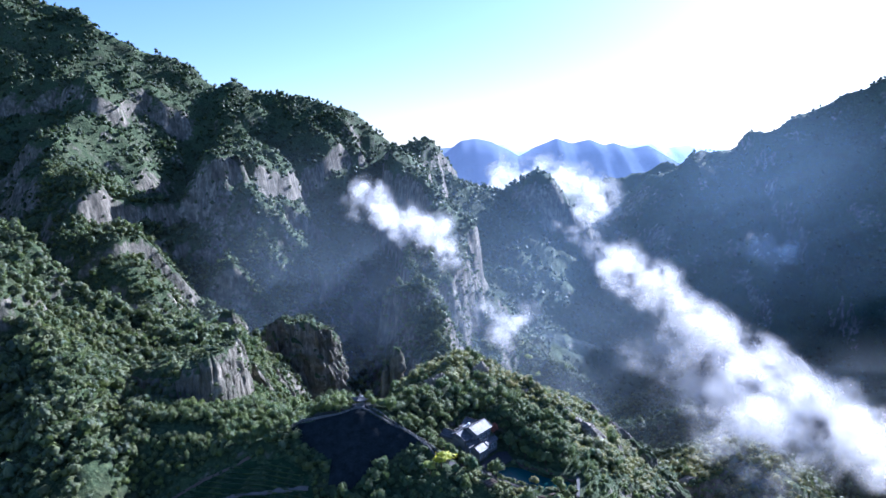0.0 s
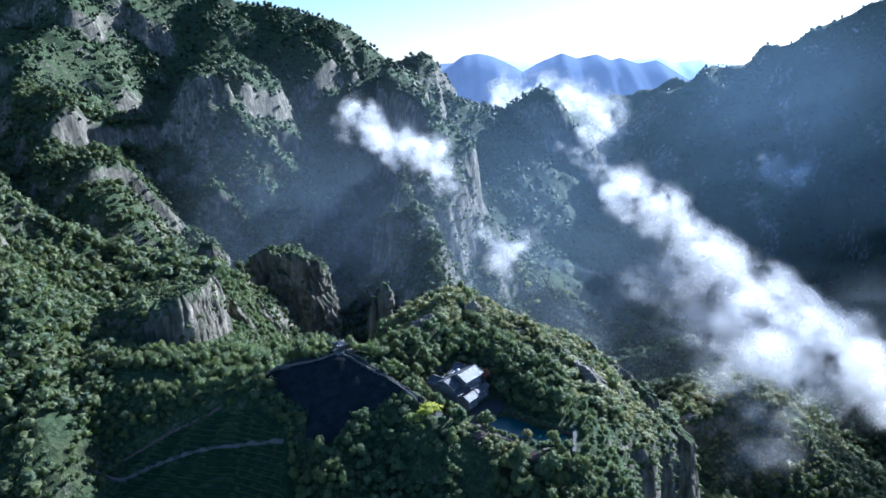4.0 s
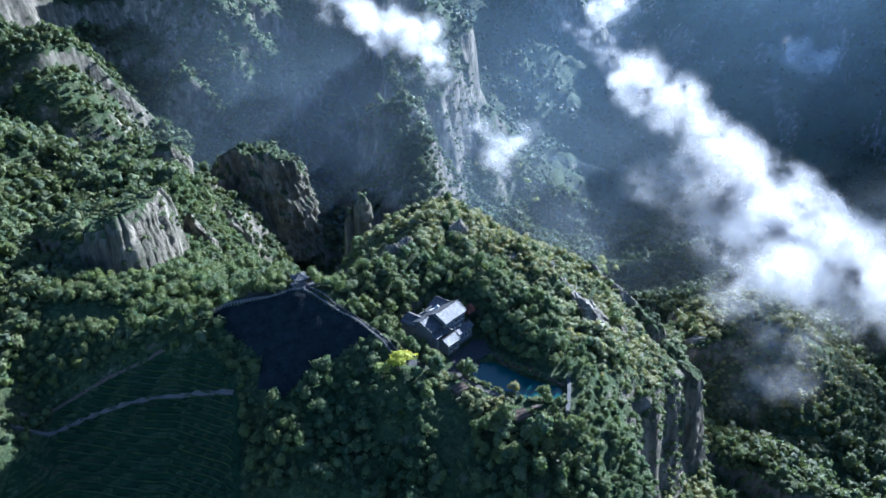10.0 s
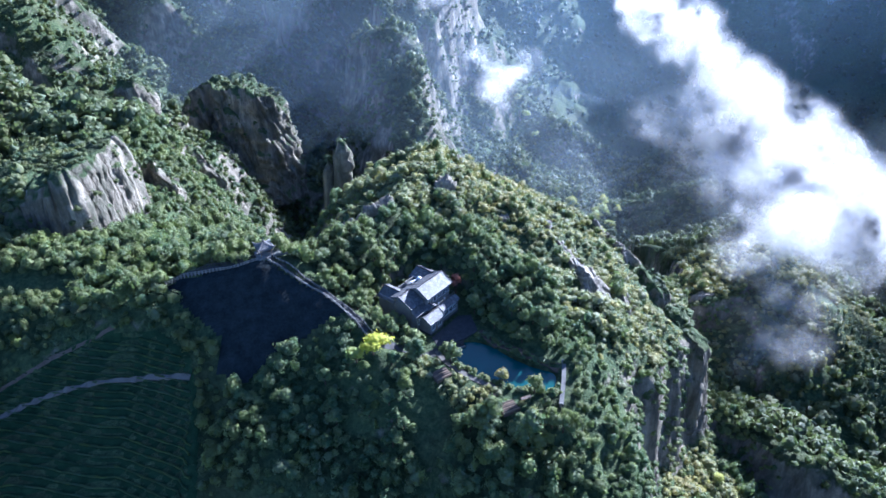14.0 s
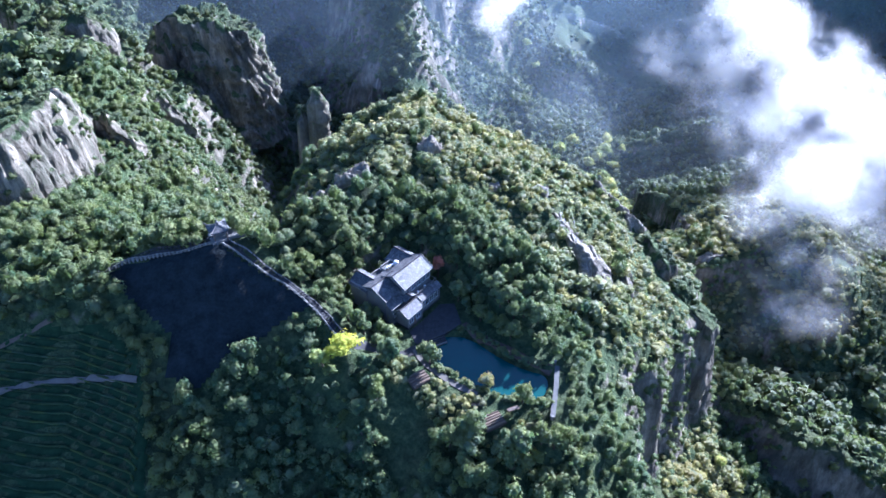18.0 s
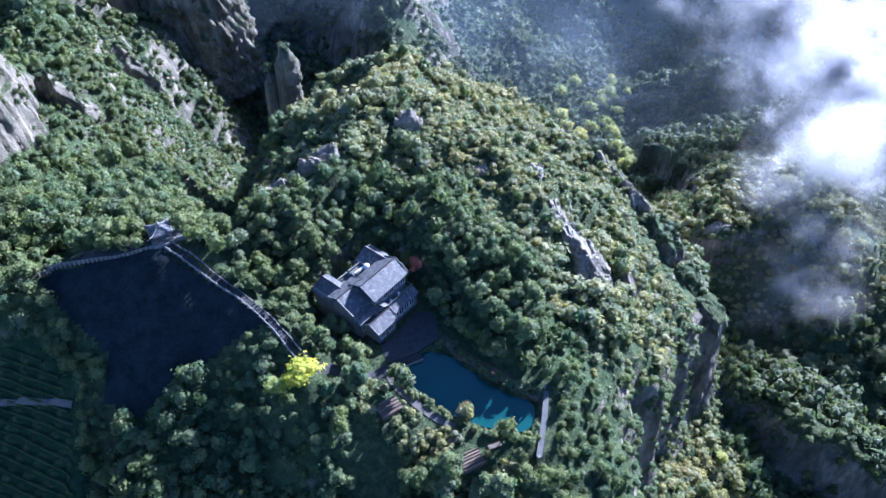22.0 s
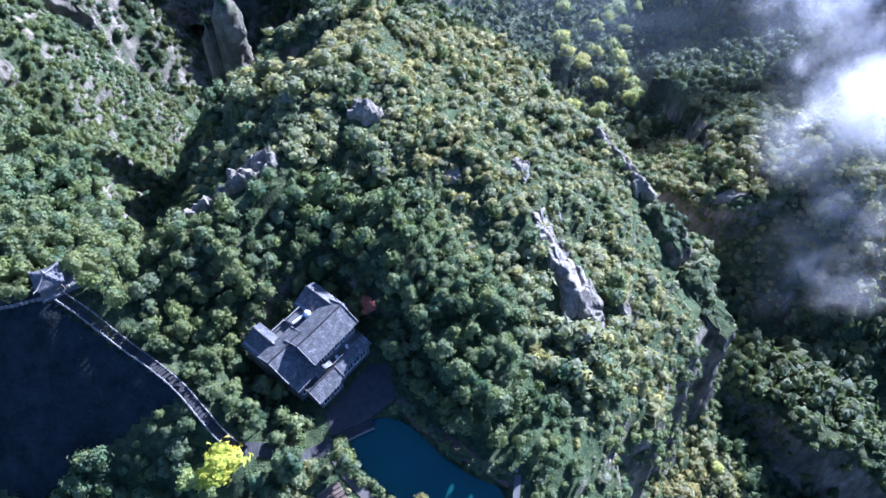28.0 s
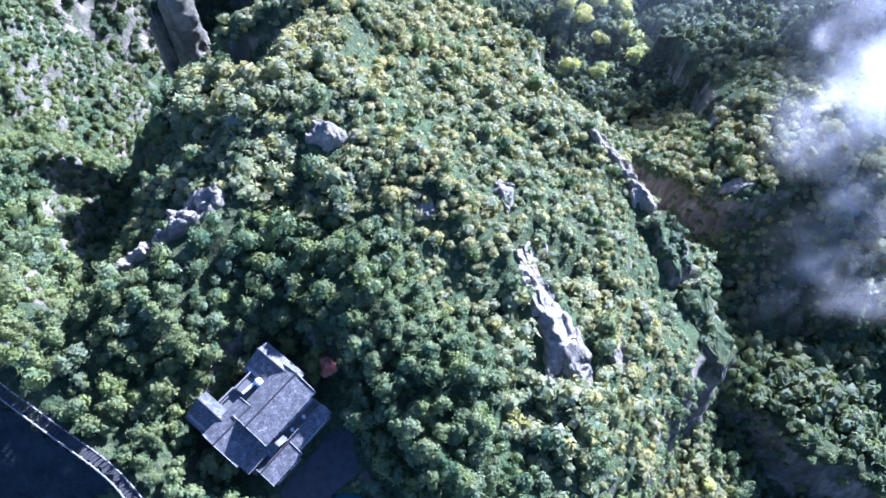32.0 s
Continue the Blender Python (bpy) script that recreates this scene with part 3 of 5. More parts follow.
def planted(x, y, r, steepest, small):
    """Foot heights and sizes of the trees that can stand at these points."""
    s = slope_at(x, y)
    keep = (s < steepest * r.uniform(0.75, 1.15, len(x))) & ~clearing(x, y)
    keep &= (fbm(x + 7, y - 13, 26, 3) > -0.85)
    x, y, s = x[keep], y[keep], s[keep]
    size = (1.04 + 0.3 * fbm(x - 40, y + 8, 30, 2)) * r.choice([0.6, 0.75, 0.9, 1.05, 1.2, 1.4], len(x)) * np.where(s > 1.0, small, 1.0)
    return x, y, land(x, y) - 0.5, size


def forest(name, label, x, y, z, size, shapes, mat, r, squash=(0.8, 1.25)):
    vs, fs, n = [], [], 0
    for px, py, pz, s in zip(x, y, z, size):
        v, f = shapes[r.integers(len(shapes))]
        a = r.uniform(0, 6.28)
        c, q = math.cos(a) * s, math.sin(a) * s
        h = s * r.uniform(*squash)
        w = np.empty_like(v)
        w[:, 0] = v[:, 0] * c - v[:, 1] * q + px
        w[:, 1] = v[:, 0] * q + v[:, 1] * c + py
        w[:, 2] = v[:, 2] * h + pz
        vs.append(w)
        fs.append(f + n)
        n += len(v)
    ob = new(name, fast_mesh(name, np.concatenate(vs), np.concatenate(fs), mat))
    return tagged(ob, label, "forest", kind="stuff")


fr = np.random.default_rng(21)
NEAR = [crown_arrays(fr, 1, 3, 185, 0.15) for k in range(14)]
NEAR = [(v * (1.95, 1.95, fr.uniform(1.7, 2.5)) + (0, 0, 0.3), f) for v, f in NEAR]
BUSH = [crown_arrays(fr, 0, 3, 74, 0.21) for k in range(10)]
BUSH = [(v * (1.85, 1.85, 1.35) - (0, 0, 0.15), f) for v, f in BUSH]
MID = [crown_arrays(fr, 0, 3, 34, 0.29) for k in range(8)]
MID = [(v * 3.1 + (0, 0, 0.2), f) for v, f in MID]
FARV = [crown_arrays(fr, 0, 3, 11, 0.40) for k in range(8)]
FARV = [(v * 3.3 + (0, 0, 0.0), f) for v, f in FARV]

SINGLE = (-14, 52, 232, 300)            # the stretch of hill whose trees stand singly
sx, sy = scatter(-128, 150, 200, 430, 2.7, fr)
ux, uy = scatter(-25, 135, 245, 425, 2.35, fr)
top_zone = lambda x, y: (x > -25) & (x < 135) & (y > 318 - 1.55 * np.clip(x - 34 + 6 * fbm(x, y, 14, 3), 0, 46)) & (y < 425)
ux, uy = ux[top_zone(ux, uy)], uy[top_zone(ux, uy)]
scrub = top_zone(sx, sy) & (fr.random(len(sx)) > 0.10)
sx, sy = sx[~scrub], sy[~scrub]
ux, uy, uz, us = planted(ux, uy, fr, 1.9, 0.7)
forest("crest_scrub", "pale green and yellowish scrub over the hill's crest", ux, uy, uz, us * fr.choice([0.6, 0.8, 1.0, 1.25], len(ux)), BUSH, LEAF_SCRUB, fr)
beside = ((sx > -16) & (sx < 36) & (sy > 274) & (sy < 306)) | ((sx > 36) & (sx < 70) & (sy > 236) & (sy < 275))
gorge_side = (((sx > -130) & (sx < -24) & (sy > 298) & (sy < 430)) | ((sx > 121) & (sy > 280))) & ~beside
gorge_trees = planted(sx[gorge_side], sy[gorge_side], fr, 6.0, 0.8)
house_side = planted(sx[beside], sy[beside], fr, 3.6, 0.85)
sx, sy, sz, ss = [np.concatenate(q) for q in zip(planted(sx[~beside & ~gorge_side], sy[~beside & ~gorge_side], fr, 1.9, 0.6), house_side, gorge_trees)]
one = (sx > SINGLE[0]) & (sx < SINGLE[1]) & (sy > SINGLE[2]) & (sy < SINGLE[3])
pick = np.flatnonzero(one)
fr.shuffle(pick)
pick = pick[:300]
rest = np.ones(len(sx), bool)
rest[pick] = False
forest("hillside_forest", "dense green broadleaf wood covering the near hills", sx[rest], sy[rest], sz[rest], ss[rest], NEAR, LEAF, fr)
mx, my = scatter(-420, 420, 430, 740, 5.0, fr)
ex, ey = [np.concatenate(q) for q in zip(scatter(-125, -14, 300, 430, 1.75, fr), scatter(64, 113, 222, 303, 2.0, fr), scatter(118, 205, 296, 390, 2.0, fr))]
keep = (slope_at(ex, ey) > 1.5) & ~clearing(ex, ey) & (fbm(ex, ey, 12, 3) > -0.75)
ex, ey = ex[keep], ey[keep]
forest("steep_scrub", "green scrub clinging to the steep slopes", ex, ey, land(ex, ey), fr.uniform(0.6, 1.15, len(ex)), BUSH, LEAF, fr)
knoll = lambda x, y: np.hypot((x - 185) / 72, (y - 412) / 62) + 0.12 * fbm(x, y, 20, 3) < 1
kx, ky = scatter(110, 262, 345, 480, 3.3, fr)
kx, ky = kx[knoll(kx, ky) & (kx > 126)], ky[knoll(kx, ky) & (kx > 126)]
kx, ky, kz, ks = planted(kx, ky, fr, 3.0, 0.8)
forest("knoll_scrub", "pale sunlit scrub covering the east knoll", kx, ky, kz, ks * fr.choice([0.9, 1.15, 1.5], len(kx)), BUSH, LEAF_SCRUB, fr)
mx, my = mx[~knoll(mx, my)], my[~knoll(mx, my)]
mx, my, mz, ms = planted(mx, my, fr, 2.2, 0.75)
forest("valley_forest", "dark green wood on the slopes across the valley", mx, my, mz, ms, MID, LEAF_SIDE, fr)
bx, by = [], []
for box, gap in (((-330, -128, 200, 430), 3.8), ((150, 330, 200, 430), 4.4)):
    u, w = scatter(*box, gap, fr)
    bx.append(u), by.append(w)
mx, my = np.concatenate(bx), np.concatenate(by)
mx, my = mx[~knoll(mx, my)], my[~knoll(mx, my)]
mx, my, mz, ms = planted(mx, my, fr, 4.0, 0.8)
forest("side_forest", "green wood on the flanking ridges", mx, my, mz, ms, MID, LEAF_SIDE, fr)
bx, by = [], []
for box, gap in (((-820, 120, 740, 1150), 6.6), ((-760, -420, 480, 740), 7.0), ((120, 900, 740, 1250), 10.0)):
    u, w = scatter(*box, gap, fr)
    bx.append(u), by.append(w)
mx, my, mz, ms = planted(np.concatenate(bx), np.concatenate(by), fr, 2.6, 0.75)
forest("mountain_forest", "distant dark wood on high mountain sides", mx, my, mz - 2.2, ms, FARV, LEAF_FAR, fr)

cx_, cy_ = [np.concatenate(q) for q in zip(scatter(-200, 60, 480, 770, 3.6, fr), scatter(-140, -60, 430, 540, 3.2, fr))]
keep = (slope_at(cx_, cy_) > 1.2) & (fbm(cx_, cy_, 22, 3) > -0.25) & ~clearing(cx_, cy_)
cx_, cy_ = cx_[keep], cy_[keep]
forest("cliff_scrub", "dark green scrub and trees clinging to the cliffs", cx_, cy_, land(cx_, cy_) - 0.6, fr.uniform(0.9, 1.8, len(cx_)), BUSH, LEAF_SIDE, fr)
cx_, cy_ = scatter(-620, -80, 560, 1040, 6.4, fr)
keep = (slope_at(cx_, cy_) > 1.5) & (fbm(cx_, cy_, 30, 3) > -0.05)
cx_, cy_ = cx_[keep], cy_[keep]
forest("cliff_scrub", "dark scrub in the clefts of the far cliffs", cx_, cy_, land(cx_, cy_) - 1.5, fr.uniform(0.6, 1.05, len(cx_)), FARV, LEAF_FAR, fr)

fx, fy = scatter(-300, 300, -120, 198, 10.0, fr)
fx, fy, fz, fs_ = planted(fx, fy, fr, 3.0, 0.9)
forest("foothill_forest", "green wood on the lower slopes", fx, fy, fz - 1.5, fs_ * 1.5, FARV, LEAF_SIDE, fr)


def tree(r, high, wide, leaf, label, name="broadleaf_tree"):
    """One tree: an empty at its foot with a trunk and a crown."""
    t = new(name)
    tv, tf = trunk_arrays(r, high * 0.62, 0.035 * high)
    trunk = new("trunk", fast_mesh("trunk", tv, tf, BARK, True))
    vs, fs, n = [], [], 0
    for k in range(5):
        a, o = k * 1.57 + r.uniform(-0.6, 0.6), (r.uniform(0.34, 0.52) if k else 0.0)
        v, f = crown_arrays(r, 0 if k else 1, 3, 110, 0.18)
        v = v * r.uniform(0.55, 0.72) * (1, 1, r.uniform(0.9, 1.2)) + (o * math.cos(a), o * math.sin(a), r.uniform(0.0, 0.5) if k else 0.62)
        vs.append(v)
        fs.append(f + n)
        n += len(v)
    cv, cf = np.concatenate(vs), np.concatenate(fs)
    cv = cv * (wide, wide, high * 0.36) + (0, 0, high * 0.28)
    crown = new("crown", fast_mesh("crown", cv, cf, leaf))
    trunk.parent = crown.parent = t
    return tagged(t, label, "tree")


tr = np.random.default_rng(5)
KINDS = [tree(tr, tr.uniform(4.4, 5.6), tr.uniform(1.75, 2.1), LEAF, "rounded green broadleaf tree in the hillside wood") for k in range(7)]
for i, k in enumerate(pick):
    m = pose(sx[k], sy[k], sz[k], 0, 0, tr.uniform(0, 360)) @ Matrix.Diagonal((ss[k], ss[k], ss[k] * tr.uniform(0.85, 1.2), 1))
    if i < len(KINDS):
        KINDS[i].matrix_basis = m
        tagged(KINDS[i], group="trees round the house")
    else:
        src = KINDS[i % len(KINDS)]
        c = copy_thing(src, m)
        c.matrix_basis = m


def special(x, y, high, wide, leaf, label, seed, name="broadleaf_tree", group=""):
    t = tree(np.random.default_rng(seed), high, wide, leaf, label, name)
    t.matrix_basis = pose(x, y, float(land(x, y)), 0, 0, seed * 37)
    return tagged(t, group=group)


special(-0.5, 254.5, 7.6, 5.0, LEAF_YELLOW, "bright yellow autumn tree below the garden path", 1, "yellow_tree")
special(-5.0, 252.5, 5.4, 3.0, LEAF_LIME, "smaller yellow-green tree beside the yellow one", 4, "yellow_tree")
special(22.8, 289.3, 7.6, 2.2, LEAF_RED, "rust-red leaved tree behind the house", 2, "red_tree")
special(35.5, 250.0, 6.5, 2.6, LEAF_SCRUB, "light green tree on the pond bank", 3, "pondside_tree")
vr = np.random.default_rng(77)
spots = [(149, 612, 12), (158, 600, 10), (92, 712, 12), (100, 700, 9), (84, 722, 9), (125.5, 287, 6)]
for k in range(30):
    spots.append((98 + 50 * vr.random() + 0.12 * k, 490 + 125 * vr.random(), vr.uniform(10.5, 14)))
for k, (x, y, h) in enumerate(spots):
    special(x, y, h, h * 0.46, LEAF_LIME, "yellow-green tree standing out in the valley wood", 10 + k, "valley_tree", "yellowing trees in the valley")

# ---- helpers for built things ----
class Shape:
    """Collects boxes, prisms and sheets into one mesh."""

    def __init__(self):
        self.v, self.f = [], []

    def put(self, verts, faces):
        n = len(self.v)
        self.v += [tuple(map(float, p)) for p in verts]
        self.f += [tuple(n + i for i in q) for q in faces]
        return self

    def box(self, x0, x1, y0, y1, z0, z1, m=None, edge=0.0):
        """A box; edge: the width of the worn-off upper edges."""
        e = edge
        p = [(x0, y0, z0), (x1, y0, z0), (x1, y1, z0), (x0, y1, z0)]
        if e:
            p += [(x0, y0, z1 - e), (x1, y0, z1 - e), (x1, y1, z1 - e), (x0, y1, z1 - e)]
            p += [(x0 + e, y0 + e, z1), (x1 - e, y0 + e, z1), (x1 - e, y1 - e, z1), (x0 + e, y1 - e, z1)]
            f = [(3, 2, 1, 0), (8, 9, 10, 11)] + [(i + j, (i + 1) % 4 + j, (i + 1) % 4 + j + 4, i + j + 4) for j in (0, 4) for i in range(4)]
        else:
            p += [(x0, y0, z1), (x1, y0, z1), (x1, y1, z1), (x0, y1, z1)]
            f = [(3, 2, 1, 0), (4, 5, 6, 7)] + [(i, (i + 1) % 4, (i + 1) % 4 + 4, i + 4) for i in range(4)]
        if m is not None:
            p = [m @ Vector(q) for q in p]
        return self.put(p, f)

    def tube(self, pts, rad, sides=6, closed=True):
        pts = [Vector(p) for p in pts]
        rads = rad if isinstance(rad, (list, tuple)) else [rad] * len(pts)
        vs, fs = [], []
        for i, p in enumerate(pts):
            d = (pts[min(i + 1, len(pts) - 1)] - pts[max(i - 1, 0)]).normalized()
            a = d.cross(Vector((0, 0, 1)))
            a = a.normalized() if a.length > 1e-4 else Vector((1, 0, 0))
            b = d.cross(a)
            vs += [p + (a * math.cos(k * 6.2832 / sides) + b * math.sin(k * 6.2832 / sides)) * rads[i] for k in range(sides)]
        for i in range(len(pts) - 1):
            for k in range(sides):
                u, w = i * sides + k, i * sides + (k + 1) % sides
                fs.append((u, w, w + sides, u + sides))
        if closed:
            fs += [tuple(range(sides)), tuple(range(len(vs) - 1, len(vs) - 1 - sides, -1))]
        return self.put(vs, fs)

    def slope(self, a, b, c, d, rib=0.34, proud=0.022, thick=0.16):
        """A tiled roof slope: ridge a-b, eave d-c, with raised tile courses running down it."""
        a, b, c, d = map(Vector, (a, b, c, d))
        nrm = (b - a).cross(d - a).normalized()
        if nrm.z < 0:
            nrm = -nrm
        n = max(2, int((b - a).length / rib)) * 2
        vs = []
        for i in range(n + 1):
            t = i / n
            o = nrm * (proud if i % 2 else 0.0)
            top, low = a.lerp(b, t), d.lerp(c, t)
            vs += [top + o, top.lerp(low, 0.5) + o - nrm * 0.05, low + o, low - nrm * thick, top - nrm * thick]
        fs = []
        for i in range(n):
            for k in range(5):
                u, w = i * 5 + k, i * 5 + (k + 1) % 5
                fs.append((u, w, w + 5, u + 5))
        fs += [(0, 1, 2, 3, 4), tuple(n * 5 + k for k in (4, 3, 2, 1, 0))]
        return self.put(vs, fs)

    def mesh(self, name, mat, smooth=False):
        bm = bmesh.new()
        vs = [bm.verts.new(p) for p in self.v]
        for q in self.f:
            try:
                bm.faces.new([vs[i] for i in q])
            except ValueError:
                pass
        bmesh.ops.recalc_face_normals(bm, faces=bm.faces)
        me = bpy.data.meshes.new(name)
        bm.to_mesh(me)
        bm.free()
        if smooth:
            me.shade_smooth()
        me.materials.append(mat)
        return me


def part(name, shape, mat, parent=None, label="", smooth=False):
    ob = new(name, shape.mesh(name, mat, smooth) if isinstance(shape, Shape) else shape)
    ob.parent = parent
    return tagged(ob, label)


def thing(name, label, category, m, group="", kind=""):
    e = new(name)
    e.matrix_basis = m
    return tagged(e, label, category, group, kind)


def dense(line, gap):
    """Points every gap metres along a plan line of (x, y)."""
    out = []
    for (ax, ay), (bx, by) in zip(line, line[1:]):
        n = max(1, int(math.hypot(bx - ax, by - ay) / gap))
        out += [(ax + (bx - ax) * k / n, ay + (by - ay) * k / n) for k in range(n)]
    return out + [tuple(line[-1][:2])]


def curve(line, gap, rounds=2):
    """The plan line with its corners rounded."""
    p = [tuple(q[:2]) for q in line]
    for _ in range(rounds):
        q = [p[0]]
        for (ax, ay), (bx, by) in zip(p, p[1:]):
            q += [(ax * .75 + bx * .25, ay * .75 + by * .25), (ax * .25 + bx * .75, ay * .25 + by * .75)]
        p = q + [p[-1]]
    return dense(p, gap)


def ribbon(line, half, lift, deep=0.35, level=None, shape=None, wobble=0.0):
    """A strip with thickness laid along the ground."""
    s = shape or Shape()
    vs, fs = [], []
    for i, (x, y) in enumerate(line):
        ax, ay = line[max(i - 1, 0)]
        bx, by = line[min(i + 1, len(line) - 1)]
        l = math.hypot(bx - ax, by - ay) or 1
        nx_, ny_ = -(by - ay) / l, (bx - ax) / l
        h = half * (1 + wobble * noise.noise((x * 0.3, y * 0.3, 3.0)))
        for sgn in (1, -1):
            px, py = x + sgn * nx_ * h, y + sgn * ny_ * h
            z = (float(land(px, py)) if level is None else level) + lift
            vs += [(px, py, z), (px, py, z - deep - lift)]
    for i in range(len(line) - 1):
        o = i * 4
        for a, b in ((0, 1), (1, 3), (3, 2), (2, 0)):
            fs.append((o + a, o + b, o + b + 4, o + a + 4))
    s.put(vs, fs)
    return s


# ---- materials of built things ----
def tile_material():
    m, nt, b = material("grey_roof_tile", 0.55, 0.4)
    w = coords(nt)
    n1, n2 = noise_tex(nt, 0.9, 6, 0.72, w), noise_tex(nt, 3.2, 5, 0.75, w)
    c = ramp(nt, n1, (0.3, (0.036, 0.038, 0.040)), (0.52, (0.098, 0.097, 0.098)), (0.72, (0.225, 0.220, 0.214)))
    c = mix(nt, 0.85, c, ramp(nt, n2, (0.32, (0.10, 0.10, 0.10)), (0.68, (0.88, 0.87, 0.85))), "OVERLAY")
    nt.links.new(c, b.inputs["Base Color"])
    bump(nt, b, n2, 0.7, 0.05)
    return m


TILE = tile_material()
PLASTER = plain("pale_plaster", (0.20, 0.192, 0.178), 0.85, 0.2, 0.22, 0.5, 5.0, 0.01)
STONE = plain("grey_stone", (0.055, 0.053, 0.052), 0.85, 0.25, 0.35, 0.7, 4.0, 0.05)
PALE_STONE = plain("pale_stone", (0.21, 0.20, 0.18), 0.8, 0.25, 0.3, 0.8, 5.0, 0.03)
CONCRETE = plain("weathered_concrete", (0.12, 0.118, 0.11), 0.85, 0.2, 0.3, 0.4, 3.0, 0.02)
WOOD = plain("weathered_timber", (0.20, 0.145, 0.10), 0.8, 0.2, 0.35, 1.2, 8.0, 0.02)
WHITE = plain("white_paint", (0.78, 0.78, 0.77), 0.5, 0.4, 0.08, 0.8, 4.0, 0.004)
DARK = plain("dark_lacquer", (0.035, 0.03, 0.03), 0.5, 0.4, 0.3, 0.8, 4.0, 0.01)
SOIL = plain("bare_soil", (0.13, 0.10, 0.075), 0.95, 0.1, 0.35, 0.5, 3.5, 0.12)
GRAVEL = plain("pale_gravel_path", (0.15, 0.135, 0.115), 0.95, 0.1, 0.3, 0.5, 4.0, 0.05)
# slope cover; near-black because its shade is put into the base colour
NETTING_SHADED = plain("shaded_covered_slope", (0.019, 0.024, 0.025), 0.95, 0.1, 0.6, 0.3, 1.4, 0.6)
# hedge greens lowered too, for the shade over the terraces
TEA = leaf_material("tea_hedge", (0.020, 0.042, 0.017), (0.050, 0.086, 0.032), (0.095, 0.13, 0.05), 0.3)


def glass_material():
    m, nt, b = material("window_glass", 0.08, 0.5)
    b.inputs["Base Color"].default_value = (0.03, 0.04, 0.05, 1)
    return m


GLASS = glass_material()


def water_material():
    m, nt, b = material("pond_water", 0.2, 0.35)
    w = coords(nt)
    c = ramp(nt, noise_tex(nt, 0.09, 4, 0.55, w), (0.3, (0.011, 0.058, 0.056)), (0.7, (0.015, 0.074, 0.070)))
    nt.links.new(c, b.inputs["Base Color"])
    bump(nt, b, noise_tex(nt, 2.2, 3, 0.5, w), 0.05, 0.05)
    return m


WATER = water_material()

# ---- the guest house ----
HOUSE = pose(1.0, 279.0, 0.0, 0, 0, 52.4)         # local x runs along the ridges, local -y towards the pond
house = thing("guest_house", "rambling grey-tiled three-storey guest house with pale walls beside the pond", "house", HOUSE)
BASE = YARD_Z - 0.6


def window(v, u, z, wide, high, parent, out=-1):
    """A framed window in a wall that faces local -y (out -1), at plan offset v, centre u."""
    w = part("window", Shape().box(u - wide / 2, u + wide / 2, v - 0.03, v + 0.04, z, z + high), GLASS, parent)
    s = Shape()
    for a, b, c, d in ((u - wide / 2 - .09, u - wide / 2, z - .09, z + high + .09), (u + wide / 2, u + wide / 2 + .09, z - .09, z + high + .09),
                       (u - wide / 2, u + wide / 2, z + high, z + high + .09), (u - wide / 2, u + wide / 2, z - .12, z), (u - .04, u + .04, z, z + high)):
        s.box(a, b, v - 0.11, v + 0.02, c, d)
    part("frame", s, WHITE, w, "white window frame")
    return w


def walls(u0, u1, v0, v1, top, name="wall", mat=None):
    """One block's walls with a plinth; v counts towards the pond."""
    w = part(name, Shape().box(u0, u1, -v1, -v0, BASE, top), mat or PLASTER, house, "pale plastered wall")
    part("plinth", Shape().box(u0 - .08, u1 + .08, -v1 - .08, -v0 + .08, BASE, YARD_Z + 0.6, None, 0.05), STONE, w, "grey stone plinth")
    return w


def gable_u(u0, u1, v0, v1, ridge_v, eave0, top, eave1, over=0.8, wall_top=None):
    """A gable roof whose ridge runs along u."""
    a, b = u0 - over, u1 + over
    for vv, ze in ((v0 - over, eave0), (v1 + over, eave1)):
        r = part("roof", Shape().slope((a, -ridge_v, top), (b, -ridge_v, top), (b, -vv, ze), (a, -vv, ze)), TILE, house, "grey tiled roof slope")
    part("ridge_cap", Shape().box(a - .1, b + .1, -ridge_v - .16, -ridge_v + .16, top - 0.06, top + 0.2, None, 0.07), DARK, r, "dark ridge tiles")
    for u in (u0 + 0.02, u1 - 0.14):
        s = Shape().put([(u, -v0, eave0 - .2), (u, -v1, eave1 - .2), (u, -ridge_v, top - .18), (u + .12, -v0, eave0 - .2), (u + .12, -v1, eave1 - .2), (u + .12, -ridge_v, top - .18)],
              [(0, 1, 2), (5, 4, 3), (0, 3, 4, 1), (1, 4, 5, 2), (2, 5, 3, 0)])
        part("gable_wall", s, PLASTER, house)
    for u in (a + .03, b - .03):
        for vv, ze in ((v0 - over, eave0), (v1 + over, eave1)):
            part("verge", Shape().tube([(u, -ridge_v, top + .08), (u, -vv, ze + .08)], 0.11, 5), PALE_STONE, house, "pale verge tiles")


